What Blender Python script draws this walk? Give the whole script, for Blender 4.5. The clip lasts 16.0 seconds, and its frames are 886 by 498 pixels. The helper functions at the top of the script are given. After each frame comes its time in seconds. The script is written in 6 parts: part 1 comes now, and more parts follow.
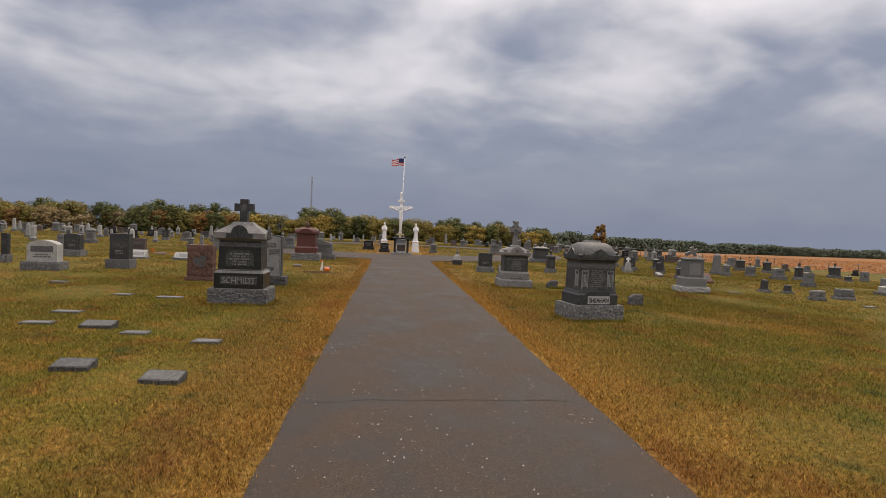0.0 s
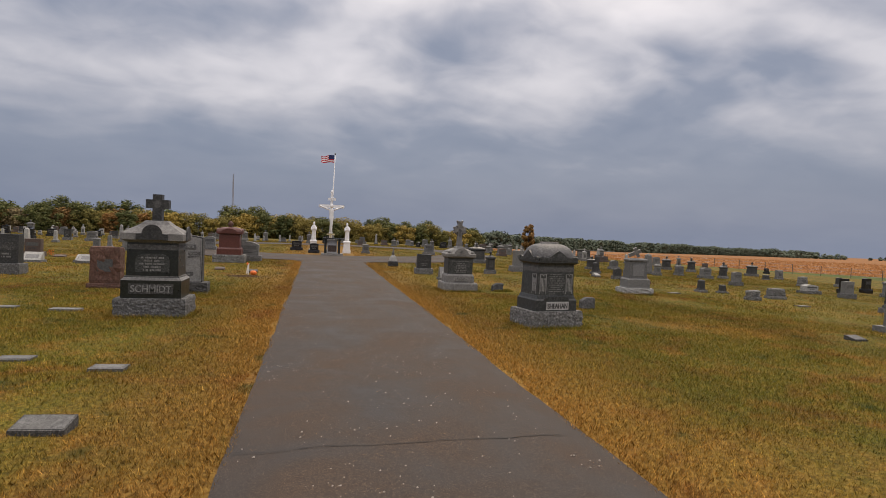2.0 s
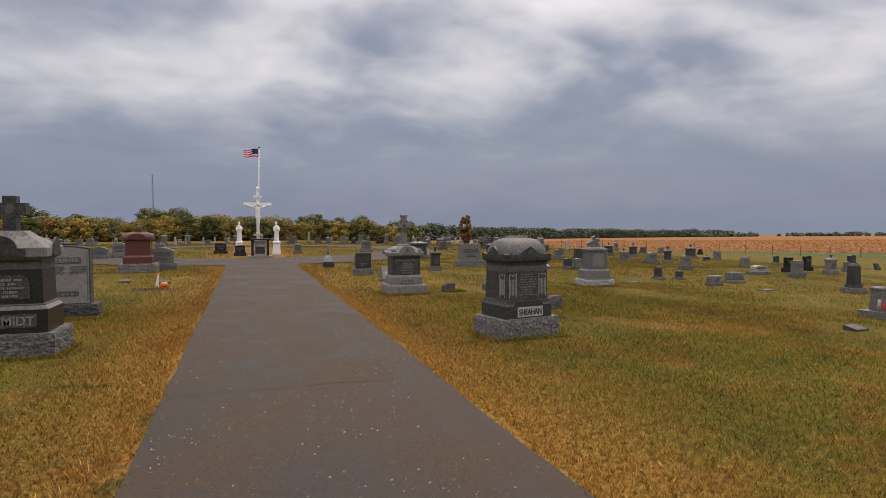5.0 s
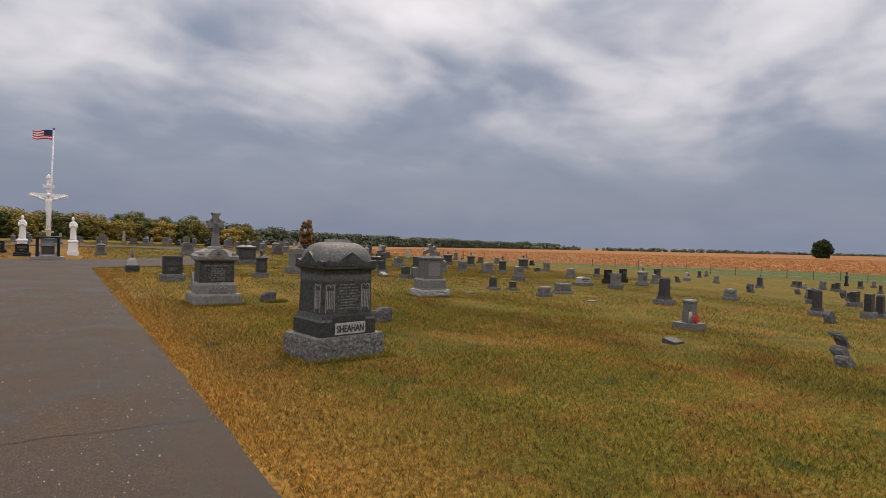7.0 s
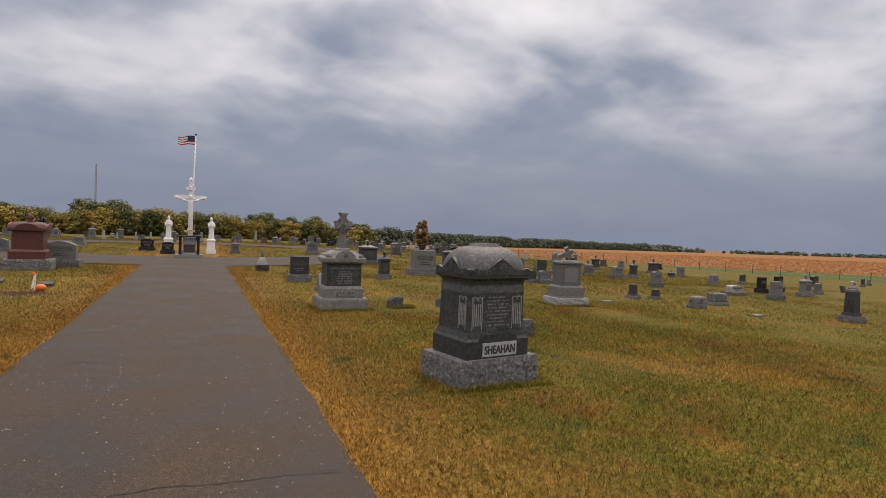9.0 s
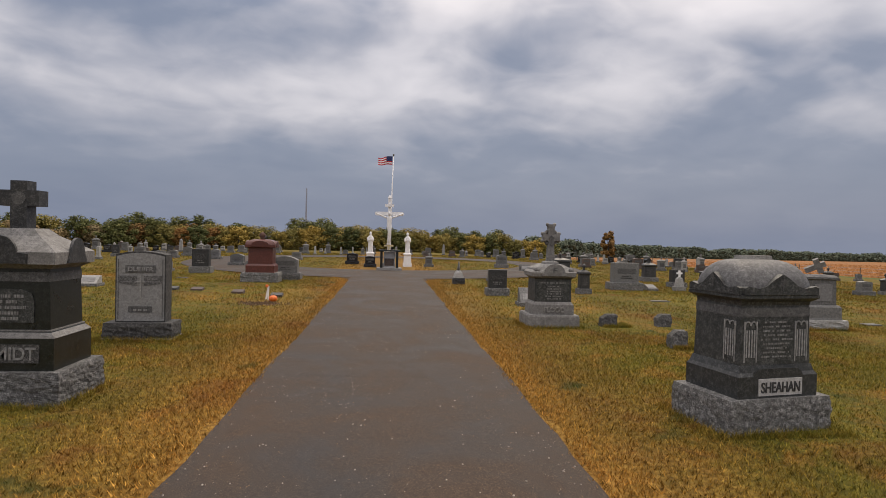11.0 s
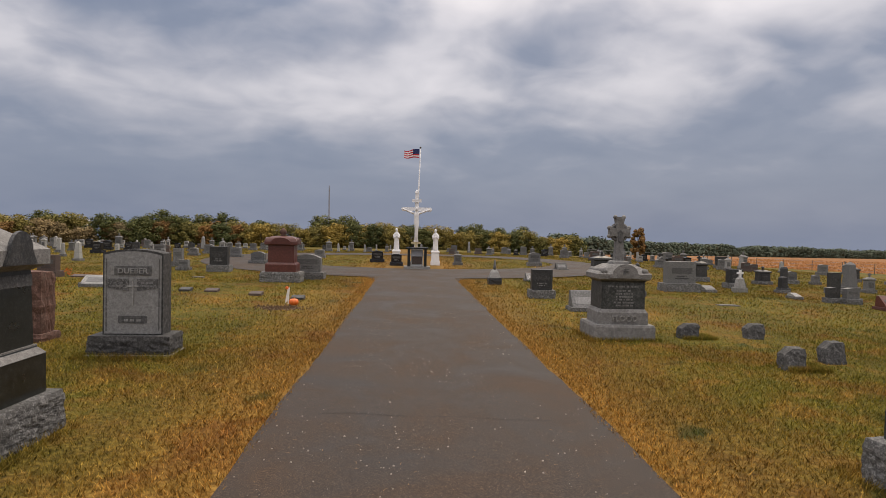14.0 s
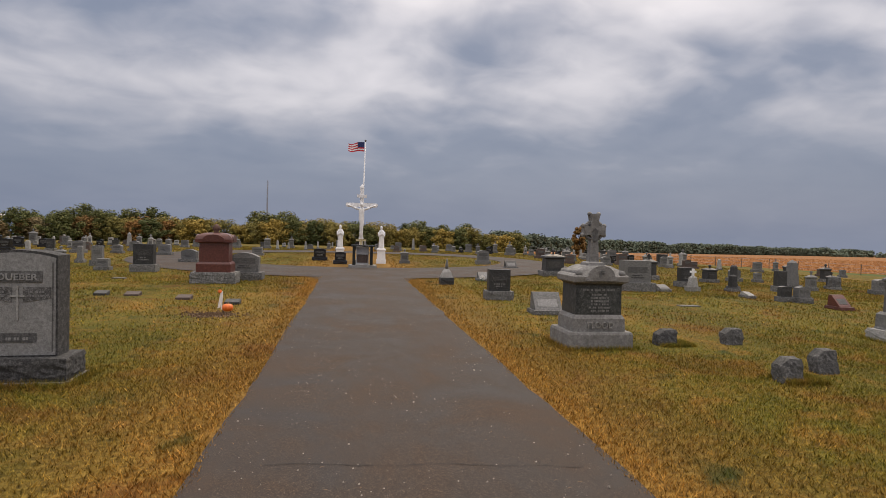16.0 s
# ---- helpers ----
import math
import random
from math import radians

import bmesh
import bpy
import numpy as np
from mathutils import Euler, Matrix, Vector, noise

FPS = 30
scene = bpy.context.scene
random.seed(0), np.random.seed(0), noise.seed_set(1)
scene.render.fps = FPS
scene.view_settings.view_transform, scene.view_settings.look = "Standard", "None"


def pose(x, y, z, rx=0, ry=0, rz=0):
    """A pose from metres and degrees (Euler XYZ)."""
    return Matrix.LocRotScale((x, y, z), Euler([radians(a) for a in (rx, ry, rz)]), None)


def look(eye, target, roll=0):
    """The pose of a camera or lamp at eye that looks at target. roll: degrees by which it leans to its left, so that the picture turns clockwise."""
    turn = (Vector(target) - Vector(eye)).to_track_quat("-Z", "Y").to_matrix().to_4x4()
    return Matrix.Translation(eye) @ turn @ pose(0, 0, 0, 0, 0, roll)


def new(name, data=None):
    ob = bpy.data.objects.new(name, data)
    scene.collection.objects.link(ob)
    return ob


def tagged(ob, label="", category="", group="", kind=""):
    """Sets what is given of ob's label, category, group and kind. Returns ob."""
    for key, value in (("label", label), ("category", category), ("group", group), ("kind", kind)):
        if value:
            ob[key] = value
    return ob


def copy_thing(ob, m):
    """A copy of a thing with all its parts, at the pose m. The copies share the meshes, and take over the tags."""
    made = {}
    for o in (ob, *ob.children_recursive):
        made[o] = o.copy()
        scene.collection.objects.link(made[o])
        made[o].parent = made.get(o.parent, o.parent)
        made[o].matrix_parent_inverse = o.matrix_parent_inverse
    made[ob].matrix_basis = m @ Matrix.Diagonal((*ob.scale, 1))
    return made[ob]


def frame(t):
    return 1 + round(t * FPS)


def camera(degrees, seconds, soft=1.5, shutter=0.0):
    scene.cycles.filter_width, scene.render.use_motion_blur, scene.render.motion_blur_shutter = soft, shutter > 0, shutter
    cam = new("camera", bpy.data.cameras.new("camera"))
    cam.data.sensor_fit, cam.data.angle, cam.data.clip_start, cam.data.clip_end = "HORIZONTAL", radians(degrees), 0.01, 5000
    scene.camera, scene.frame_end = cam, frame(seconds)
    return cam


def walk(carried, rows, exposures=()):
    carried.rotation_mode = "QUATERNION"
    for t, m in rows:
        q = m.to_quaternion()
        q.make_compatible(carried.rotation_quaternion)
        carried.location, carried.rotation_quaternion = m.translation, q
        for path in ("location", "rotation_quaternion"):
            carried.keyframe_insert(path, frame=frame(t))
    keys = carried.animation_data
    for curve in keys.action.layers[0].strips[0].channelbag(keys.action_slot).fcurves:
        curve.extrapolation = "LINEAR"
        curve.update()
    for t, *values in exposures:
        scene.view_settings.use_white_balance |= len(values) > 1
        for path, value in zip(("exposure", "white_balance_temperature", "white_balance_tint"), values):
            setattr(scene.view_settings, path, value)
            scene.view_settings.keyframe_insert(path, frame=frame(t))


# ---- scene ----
# the fence line past the lawn: its outward normal and distance
FENCE_N, FENCE_D = (0.74, 0.673), 87.1
CLOUD_TURN, CLOUD_SHIFT = -14, (1.3, 0.4, 0.0)
EXPOSURES = [(0.0, 0.08, 6650, 13), (16.0, 0.08, 6650, 13)]
cam = camera(75, 16.0, soft=0.8)
PATH = [
    (0, (-0.594, 0.02, 1.653), (-0.41, 2.01, 1.582), 2.3),
    (0.5, (-0.673, 0.197, 1.638), (-0.388, 2.175, 1.556), 2.8),
    (1, (-0.636, 0.522, 1.636), (-0.334, 2.497, 1.55), 2.3),
    (1.5, (-0.712, 0.83, 1.622), (-0.363, 2.798, 1.545), 2.6),
    (2, (-0.838, 1.107, 1.653), (-0.407, 3.059, 1.591), 2.4),
    (2.5, (-0.755, 1.484, 1.641), (-0.339, 3.439, 1.568), 1.6),
    (3, (-0.785, 1.797, 1.601), (-0.369, 3.751, 1.521), 2.0),
    (3.2, (-0.835, 1.918, 1.621), (-0.408, 3.87, 1.543), 1.7),
    (5.3, (-0.544, 3.121, 1.699), (0.181, 4.984, 1.626), 0.4),
    (5.5, (-0.481, 3.221, 1.701), (0.309, 5.058, 1.639), 0.8),
    (6, (-0.193, 3.515, 1.668), (0.748, 5.279, 1.612), 1.0),
    (6.5, (0.012, 3.737, 1.663), (1.09, 5.421, 1.627), 1.9),
    (7, (0.208, 3.913, 1.64), (1.33, 5.567, 1.593), 2.0),
    (7.5, (0.341, 4.251, 1.605), (1.427, 5.93, 1.546), 2.6),
    (8, (0.346, 4.645, 1.626), (1.389, 6.351, 1.56), 2.3),
    (8.5, (0.338, 4.987, 1.635), (1.271, 6.755, 1.569), 2.0),
    (9, (0.362, 5.257, 1.65), (1.149, 7.095, 1.59), 2.3),
    (9.5, (0.264, 5.452, 1.645), (0.92, 7.341, 1.591), 2.7),
    (10, (0.114, 5.569, 1.664), (0.643, 7.497, 1.628), 2.7),
    (10.2, (0.08, 5.621, 1.66), (0.543, 7.566, 1.625), 2.4),
    (12.3, (-0.064, 6.92, 1.575), (-0.113, 8.919, 1.535), 0.8),
    (12.5, (-0.059, 7.018, 1.578), (-0.103, 9.017, 1.534), 0.9),
    (13, (-0.129, 7.274, 1.581), (-0.126, 9.274, 1.536), 1.4),
    (13.5, (-0.245, 7.51, 1.587), (-0.192, 9.509, 1.544), 1.3),
    (14, (-0.277, 7.738, 1.579), (-0.161, 9.734, 1.532), 1.3),
    (14.5, (-0.312, 7.976, 1.59), (-0.13, 9.967, 1.544), 1.9),
    (15, (-0.426, 8.254, 1.593), (-0.193, 10.24, 1.552), 1.5),
    (15.5, (-0.427, 8.514, 1.591), (-0.154, 10.495, 1.541), 1.3),
    (16, (-0.446, 8.807, 1.591), (-0.13, 10.781, 1.538), 1.5),
]
walk(cam, [(t, look(eye, target, roll)) for t, eye, target, roll in PATH], EXPOSURES)

# ---- world and sun ----
SUN_AZ, SUN_EL = radians(35), radians(52)
world = bpy.data.worlds.new("overcast_sky")
scene.world = world
world.use_nodes = True
wt = world.node_tree
wt.nodes.clear()


def wnode(kind, **values):
    n = wt.nodes.new(kind)
    for k, v in values.items():
        n.inputs[k].default_value = v
    return n


w_out = wnode("ShaderNodeOutputWorld")
w_bg = wnode("ShaderNodeBackground")
w_geo = wnode("ShaderNodeTexCoord")
w_sep = wnode("ShaderNodeSeparateXYZ")
w_sky = wt.nodes.new("ShaderNodeTexSky")
w_sky.sky_type = "NISHITA"
w_sky.sun_disc = False
w_sky.sun_elevation, w_sky.sun_rotation = SUN_EL, SUN_AZ
w_sky.air_density, w_sky.dust_density = 1.5, 3.0


def wmath(op, a, b=None, c=None, clamp=False):
    n = wt.nodes.new("ShaderNodeMath")
    n.operation, n.use_clamp = op, clamp
    for i, v in enumerate((a, b, c)):
        if v is None:
            continue
        if isinstance(v, (int, float)):
            n.inputs[i].default_value = v
        else:
            wt.links.new(v, n.inputs[i])
    return n.outputs[0]


wt.links.new(w_geo.outputs["Generated"], w_sep.inputs[0])
dx, dy, dz = w_sep.outputs
# cloud deck: a plane overhead, seen in perspective
height = wmath("ADD", wmath("MAXIMUM", dz, 0.0), 0.28)
px, py = wmath("DIVIDE", dx, height), wmath("DIVIDE", dy, height)
w_comb = wnode("ShaderNodeCombineXYZ")
wt.links.new(px, w_comb.inputs[0])
wt.links.new(py, w_comb.inputs[1])
w_map = wnode("ShaderNodeMapping")
w_map.inputs["Rotation"].default_value = (0, 0, radians(CLOUD_TURN))
w_map.inputs["Scale"].default_value = (0.85, 0.9, 1.0)
w_map.inputs["Location"].default_value = CLOUD_SHIFT
wt.links.new(w_comb.outputs[0], w_map.inputs[0])
w_n1 = wnode("ShaderNodeTexNoise", Scale=2.1, Detail=3.5, Roughness=0.48, Distortion=0.35)
w_n2 = wnode("ShaderNodeTexNoise", Scale=6.5, Detail=4.0, Roughness=0.5, Distortion=0.4)
for n in (w_n1, w_n2):
    wt.links.new(w_map.outputs[0], n.inputs["Vector"])
cloud = wmath("ADD", wmath("MULTIPLY", w_n1.outputs[0], 0.8), wmath("MULTIPLY", w_n2.outputs[0], 0.2))
# the deck closes to an even haze towards the horizon
lift = wmath("MULTIPLY_ADD", dz, 1.0 / 0.17, -0.5, clamp=True)
cloud = wmath("MULTIPLY_ADD", wmath("SUBTRACT", cloud, 0.5), wmath("MULTIPLY_ADD", lift, 1.0, 0.18), wmath("MULTIPLY_ADD", lift, 0.175, 0.397))
w_ramp = wt.nodes.new("ShaderNodeValToRGB")
ramp = w_ramp.color_ramp
ramp.elements[0].position, ramp.elements[0].color = 0.34, (0.163, 0.205, 0.295, 1)
ramp.elements[1].position, ramp.elements[1].color = 0.76, (0.66, 0.655, 0.69, 1)
for pos, col in ((0.43, (0.212, 0.25, 0.335, 1)), (0.53, (0.36, 0.38, 0.445, 1)), (0.63, (0.53, 0.535, 0.58, 1))):
    ramp.elements.new(pos).color = col
wt.links.new(cloud, w_ramp.inputs[0])
# an overcast sky is brighter overhead
upper = wmath("MULTIPLY_ADD", dz, 1.0 / 0.6, -0.55, clamp=True)
w_gain = wnode("ShaderNodeCombineXYZ")
for i, k in enumerate((3.1, 2.7, 2.1)):
    wt.links.new(wmath("MULTIPLY_ADD", upper, k, 1.0), w_gain.inputs[i])
w_mul = wt.nodes.new("ShaderNodeVectorMath")
w_mul.operation = "MULTIPLY"
wt.links.new(w_ramp.outputs[0], w_mul.inputs[0])
wt.links.new(w_gain.outputs[0], w_mul.inputs[1])
w_thin = wt.nodes.new("ShaderNodeVectorMath")
w_thin.operation = "SCALE"
w_thin.inputs["Scale"].default_value = 0.05 * 0.15
wt.links.new(w_sky.outputs[0], w_thin.inputs[0])
w_add = wt.nodes.new("ShaderNodeVectorMath")
wt.links.new(w_mul.outputs[0], w_add.inputs[0])
wt.links.new(w_thin.outputs[0], w_add.inputs[1])
wt.links.new(w_add.outputs[0], w_bg.inputs[0])
wt.links.new(w_bg.outputs[0], w_out.inputs[0])

sun_data = bpy.data.lights.new("sun", "SUN")
sun_data.energy, sun_data.angle, sun_data.color = 1.5, radians(35), (1.0, 0.86, 0.66)
sun = new("sun", sun_data)
sun.matrix_world = look((30 * math.sin(SUN_AZ), 30 * math.cos(SUN_AZ), 40), (0, 0, 0))


# ---- materials ----
def material(name, roughness=0.7, metallic=0.0, specular=0.5):
    m = bpy.data.materials.new(name)
    m.use_nodes = True
    nt = m.node_tree
    bsdf = nt.nodes["Principled BSDF"]
    bsdf.inputs["Roughness"].default_value = roughness
    bsdf.inputs["Metallic"].default_value = metallic
    bsdf.inputs["Specular IOR Level"].default_value = specular
    return m, nt, bsdf


def coords(nt, world_space=False):
    if world_space:
        return nt.nodes.new("ShaderNodeNewGeometry").outputs["Position"]
    return nt.nodes.new("ShaderNodeTexCoord").outputs["Object"]


def noise_tex(nt, vec, scale, detail=4.0, rough=0.55, distort=0.0):
    n = nt.nodes.new("ShaderNodeTexNoise")
    n.inputs["Scale"].default_value, n.inputs["Detail"].default_value = scale, detail
    n.inputs["Roughness"].default_value, n.inputs["Distortion"].default_value = rough, distort
    nt.links.new(vec, n.inputs["Vector"])
    return n.outputs[0]


def ramp_of(nt, fac, stops):
    n = nt.nodes.new("ShaderNodeValToRGB")
    els = n.color_ramp.elements
    els[0].position, els[0].color = stops[0][0], (*stops[0][1], 1)
    els[1].position, els[1].color = stops[-1][0], (*stops[-1][1], 1)
    for p, c in stops[1:-1]:
        els.new(p).color = (*c, 1)
    nt.links.new(fac, n.inputs[0])
    return n.outputs[0]


def blend(nt, fac, a, b, mode="MIX"):
    n = nt.nodes.new("ShaderNodeMix")
    n.data_type, n.blend_type = "RGBA", mode
    for sock, v in ((n.inputs[0], fac), (n.inputs[6], a), (n.inputs[7], b)):
        if isinstance(v, (int, float)):
            sock.default_value = v
        elif isinstance(v, tuple):
            sock.default_value = (*v, 1)
        else:
            nt.links.new(v, sock)
    return n.outputs[2]


def bump(nt, bsdf, fac, strength, distance=0.01):
    n = nt.nodes.new("ShaderNodeBump")
    n.inputs["Strength"].default_value, n.inputs["Distance"].default_value = strength, distance
    nt.links.new(fac, n.inputs["Height"])
    nt.links.new(n.outputs[0], bsdf.inputs["Normal"])


def granite(name, dark, mid, light, roughness=0.6, relief=0.25, stain=(0.3, 0.3, 0.26), stain_amount=0.5):
    """Speckled stone with weather stains; every stone a little lighter or darker than the next."""
    m, nt, bsdf = material(name, roughness)
    vec = coords(nt, True)
    fine = noise_tex(nt, vec, 85, 4, 0.75)
    clump = noise_tex(nt, vec, 24, 4, 0.7)
    both = nt.nodes.new("ShaderNodeMath")
    both.operation = "MULTIPLY_ADD"
    both.inputs[1].default_value, both.inputs[2].default_value = 0.55, 0.0
    nt.links.new(fine, both.inputs[0])
    mixed = nt.nodes.new("ShaderNodeMath")
    mixed.operation = "MULTIPLY_ADD"
    mixed.inputs[1].default_value = 0.45
    nt.links.new(clump, mixed.inputs[0])
    nt.links.new(both.outputs[0], mixed.inputs[2])
    col = ramp_of(nt, mixed.outputs[0], [(0.38, dark), (0.5, mid), (0.6, light)])
    big = noise_tex(nt, vec, 5.5, 5, 0.65, 0.4)
    fac = ramp_of(nt, big, [(0.45, (0, 0, 0)), (0.72, (stain_amount,) * 3)])
    col = blend(nt, fac, col, stain)
    info = nt.nodes.new("ShaderNodeObjectInfo")
    vary = ramp_of(nt, info.outputs["Random"], [(0.0, (0.78, 0.78, 0.79)), (1.0, (1.18, 1.17, 1.14))])
    col = blend(nt, 1.0, col, vary, "MULTIPLY")
    nt.links.new(col, bsdf.inputs["Base Color"])
    rough = ramp_of(nt, big, [(0.3, (roughness * 0.85,) * 3), (0.7, (min(1, roughness * 1.2),) * 3)])
    nt.links.new(rough, bsdf.inputs["Roughness"])
    bump(nt, bsdf, mixed.outputs[0], relief, 0.012)
    return m


def plain(name, color, roughness=0.6, metallic=0.0, scale=40, amount=0.25):
    m, nt, bsdf = material(name, roughness, metallic)
    f = noise_tex(nt, coords(nt, True), scale, 5, 0.6)
    lo = tuple(c * (1 - amount) for c in color)
    hi = tuple(min(1, c * (1 + amount)) for c in color)
    nt.links.new(ramp_of(nt, f, [(0.3, lo), (0.7, hi)]), bsdf.inputs["Base Color"])
    bump(nt, bsdf, f, 0.15, 0.004)
    return m


M = {
    "dark": granite("dark_granite", (0.009, 0.010, 0.011), (0.024, 0.025, 0.026), (0.085, 0.085, 0.085), 0.42, 0.12, (0.07, 0.07, 0.066), 0.3),
    "polish": granite("polished_dark_granite", (0.004, 0.006, 0.005), (0.008, 0.010, 0.009), (0.024, 0.027, 0.025), 0.3, 0.03, (0.03, 0.033, 0.03), 0.2),
    "black": granite("black_granite", (0.008, 0.008, 0.009), (0.012, 0.012, 0.013), (0.03, 0.03, 0.032), 0.2, 0.03, (0.03, 0.03, 0.03), 0.2),
    "grey": granite("grey_granite", (0.055, 0.056, 0.057), (0.125, 0.127, 0.128), (0.23, 0.23, 0.23), 0.62, 0.2, (0.13, 0.13, 0.12), 0.6),
    "light": granite("pale_weathered_stone", (0.2, 0.2, 0.2), (0.31, 0.31, 0.3), (0.42, 0.42, 0.41), 0.75, 0.2, (0.2, 0.2, 0.18), 0.6),
    "brown": granite("brown_granite", (0.045, 0.03, 0.025), (0.085, 0.058, 0.048), (0.15, 0.11, 0.092), 0.6, 0.2, (0.08, 0.06, 0.05), 0.5),
    "redbrown": granite("red_brown_rock_faced_granite", (0.045, 0.02, 0.014), (0.12, 0.055, 0.038), (0.24, 0.14, 0.105), 0.8, 0.4, (0.07, 0.05, 0.04), 0.7),
    "red": granite("red_granite", (0.05, 0.015, 0.012), (0.1, 0.031, 0.024), (0.16, 0.06, 0.047), 0.35, 0.08, (0.07, 0.024, 0.02), 0.4),
    "rockdark": granite("dark_rough_granite", (0.012, 0.012, 0.013), (0.045, 0.045, 0.046), (0.14, 0.14, 0.138), 0.85, 0.9, (0.05, 0.05, 0.045), 0.6),
    "rock": granite("rock_faced_grey_granite", (0.03, 0.031, 0.032), (0.115, 0.115, 0.115), (0.32, 0.32, 0.315), 0.85, 0.8, (0.09, 0.09, 0.08), 0.6),
    "cut": granite("weathered_cut_grey_granite", (0.1, 0.098, 0.094), (0.2, 0.197, 0.19), (0.3, 0.295, 0.285), 0.7, 0.2, (0.12, 0.115, 0.105), 0.65),
    "frost": granite("frosted_grey_granite", (0.12, 0.122, 0.124), (0.2, 0.202, 0.204), (0.28, 0.282, 0.284), 0.75, 0.15, (0.2, 0.2, 0.2), 0.4),
    "panel": granite("frosted_panel_granite", (0.3, 0.3, 0.3), (0.46, 0.46, 0.455), (0.58, 0.58, 0.57), 0.8, 0.1, (0.3, 0.3, 0.28), 0.3),
    "dome": granite("weathered_dome_granite", (0.05, 0.05, 0.051), (0.105, 0.105, 0.106), (0.2, 0.2, 0.198), 0.6, 0.2, (0.075, 0.075, 0.07), 0.6),
    "patina": granite("weathered_dark_die", (0.008, 0.01, 0.01), (0.028, 0.031, 0.031), (0.105, 0.11, 0.106), 0.5, 0.14, (0.06, 0.064, 0.06), 0.4),
    "carve": granite("carved_pale_granite", (0.04, 0.041, 0.042), (0.09, 0.091, 0.092), (0.16, 0.16, 0.16), 0.85, 0.3, (0.1, 0.1, 0.095), 0.5),
    "letter": plain("weathered_cut_letter", (0.27, 0.27, 0.262), 0.8, 0, 30, 0.4),
    "letter_dim": plain("worn_inscription", (0.19, 0.19, 0.185), 0.85, 0, 30, 0.5),
    "letter_dark": plain("dark_cut_letter", (0.035, 0.036, 0.038), 0.6),
    "white": plain("white_painted_metal", (0.8, 0.8, 0.81), 0.45, 0, 8, 0.06),
    "statue": plain("white_painted_stone", (0.8, 0.8, 0.8), 0.6, 0, 14, 0.08),
    "brass": plain("gilded_ornament", (0.6, 0.52, 0.3), 0.5),
    "orange": plain("orange_pumpkin_skin", (0.75, 0.16, 0.02), 0.45, 0, 30, 0.15),
    "chip": plain("pale_stone_chip", (0.3, 0.265, 0.225), 0.85, 0, 60, 0.5),
    "straw": plain("dry_straw", (0.32, 0.2, 0.09), 0.85, 0, 40, 0.3),
    "stem": plain("dry_stem", (0.2, 0.15, 0.06), 0.8),
    "redflower": plain("red_artificial_petals", (0.75, 0.03, 0.02), 0.7, 0, 60, 0.3),
    "whiteflower": plain("white_artificial_petals", (0.8, 0.78, 0.76), 0.7, 0, 60, 0.1),
    "yellowflower": plain("yellow_artificial_petals", (0.75, 0.45, 0.03), 0.7, 0, 60, 0.2),
    "leaf": plain("green_artificial_leaves", (0.04, 0.12, 0.03), 0.6),
    "bark": plain("tree_bark", (0.1, 0.075, 0.055), 0.9, 0, 12, 0.4),
    "steel": plain("galvanised_steel", (0.3, 0.31, 0.32), 0.5, 0.7),
    "post": plain("rusty_steel_post", (0.1, 0.09, 0.075), 0.8),
    "soil": plain("bare_turned_soil", (0.08, 0.046, 0.024), 1.0, 0, 25, 0.6),
    "crackline": plain("open_crack", (0.018, 0.017, 0.016), 0.95),
    "flag_red": plain("red_flag_cloth", (0.5, 0.03, 0.045), 0.8, 0, 30, 0.1),
    "flag_white": plain("white_flag_cloth", (0.75, 0.75, 0.77), 0.8, 0, 30, 0.05),
    "flag_blue": plain("blue_flag_cloth", (0.02, 0.035, 0.13), 0.8, 0, 30, 0.1),
}


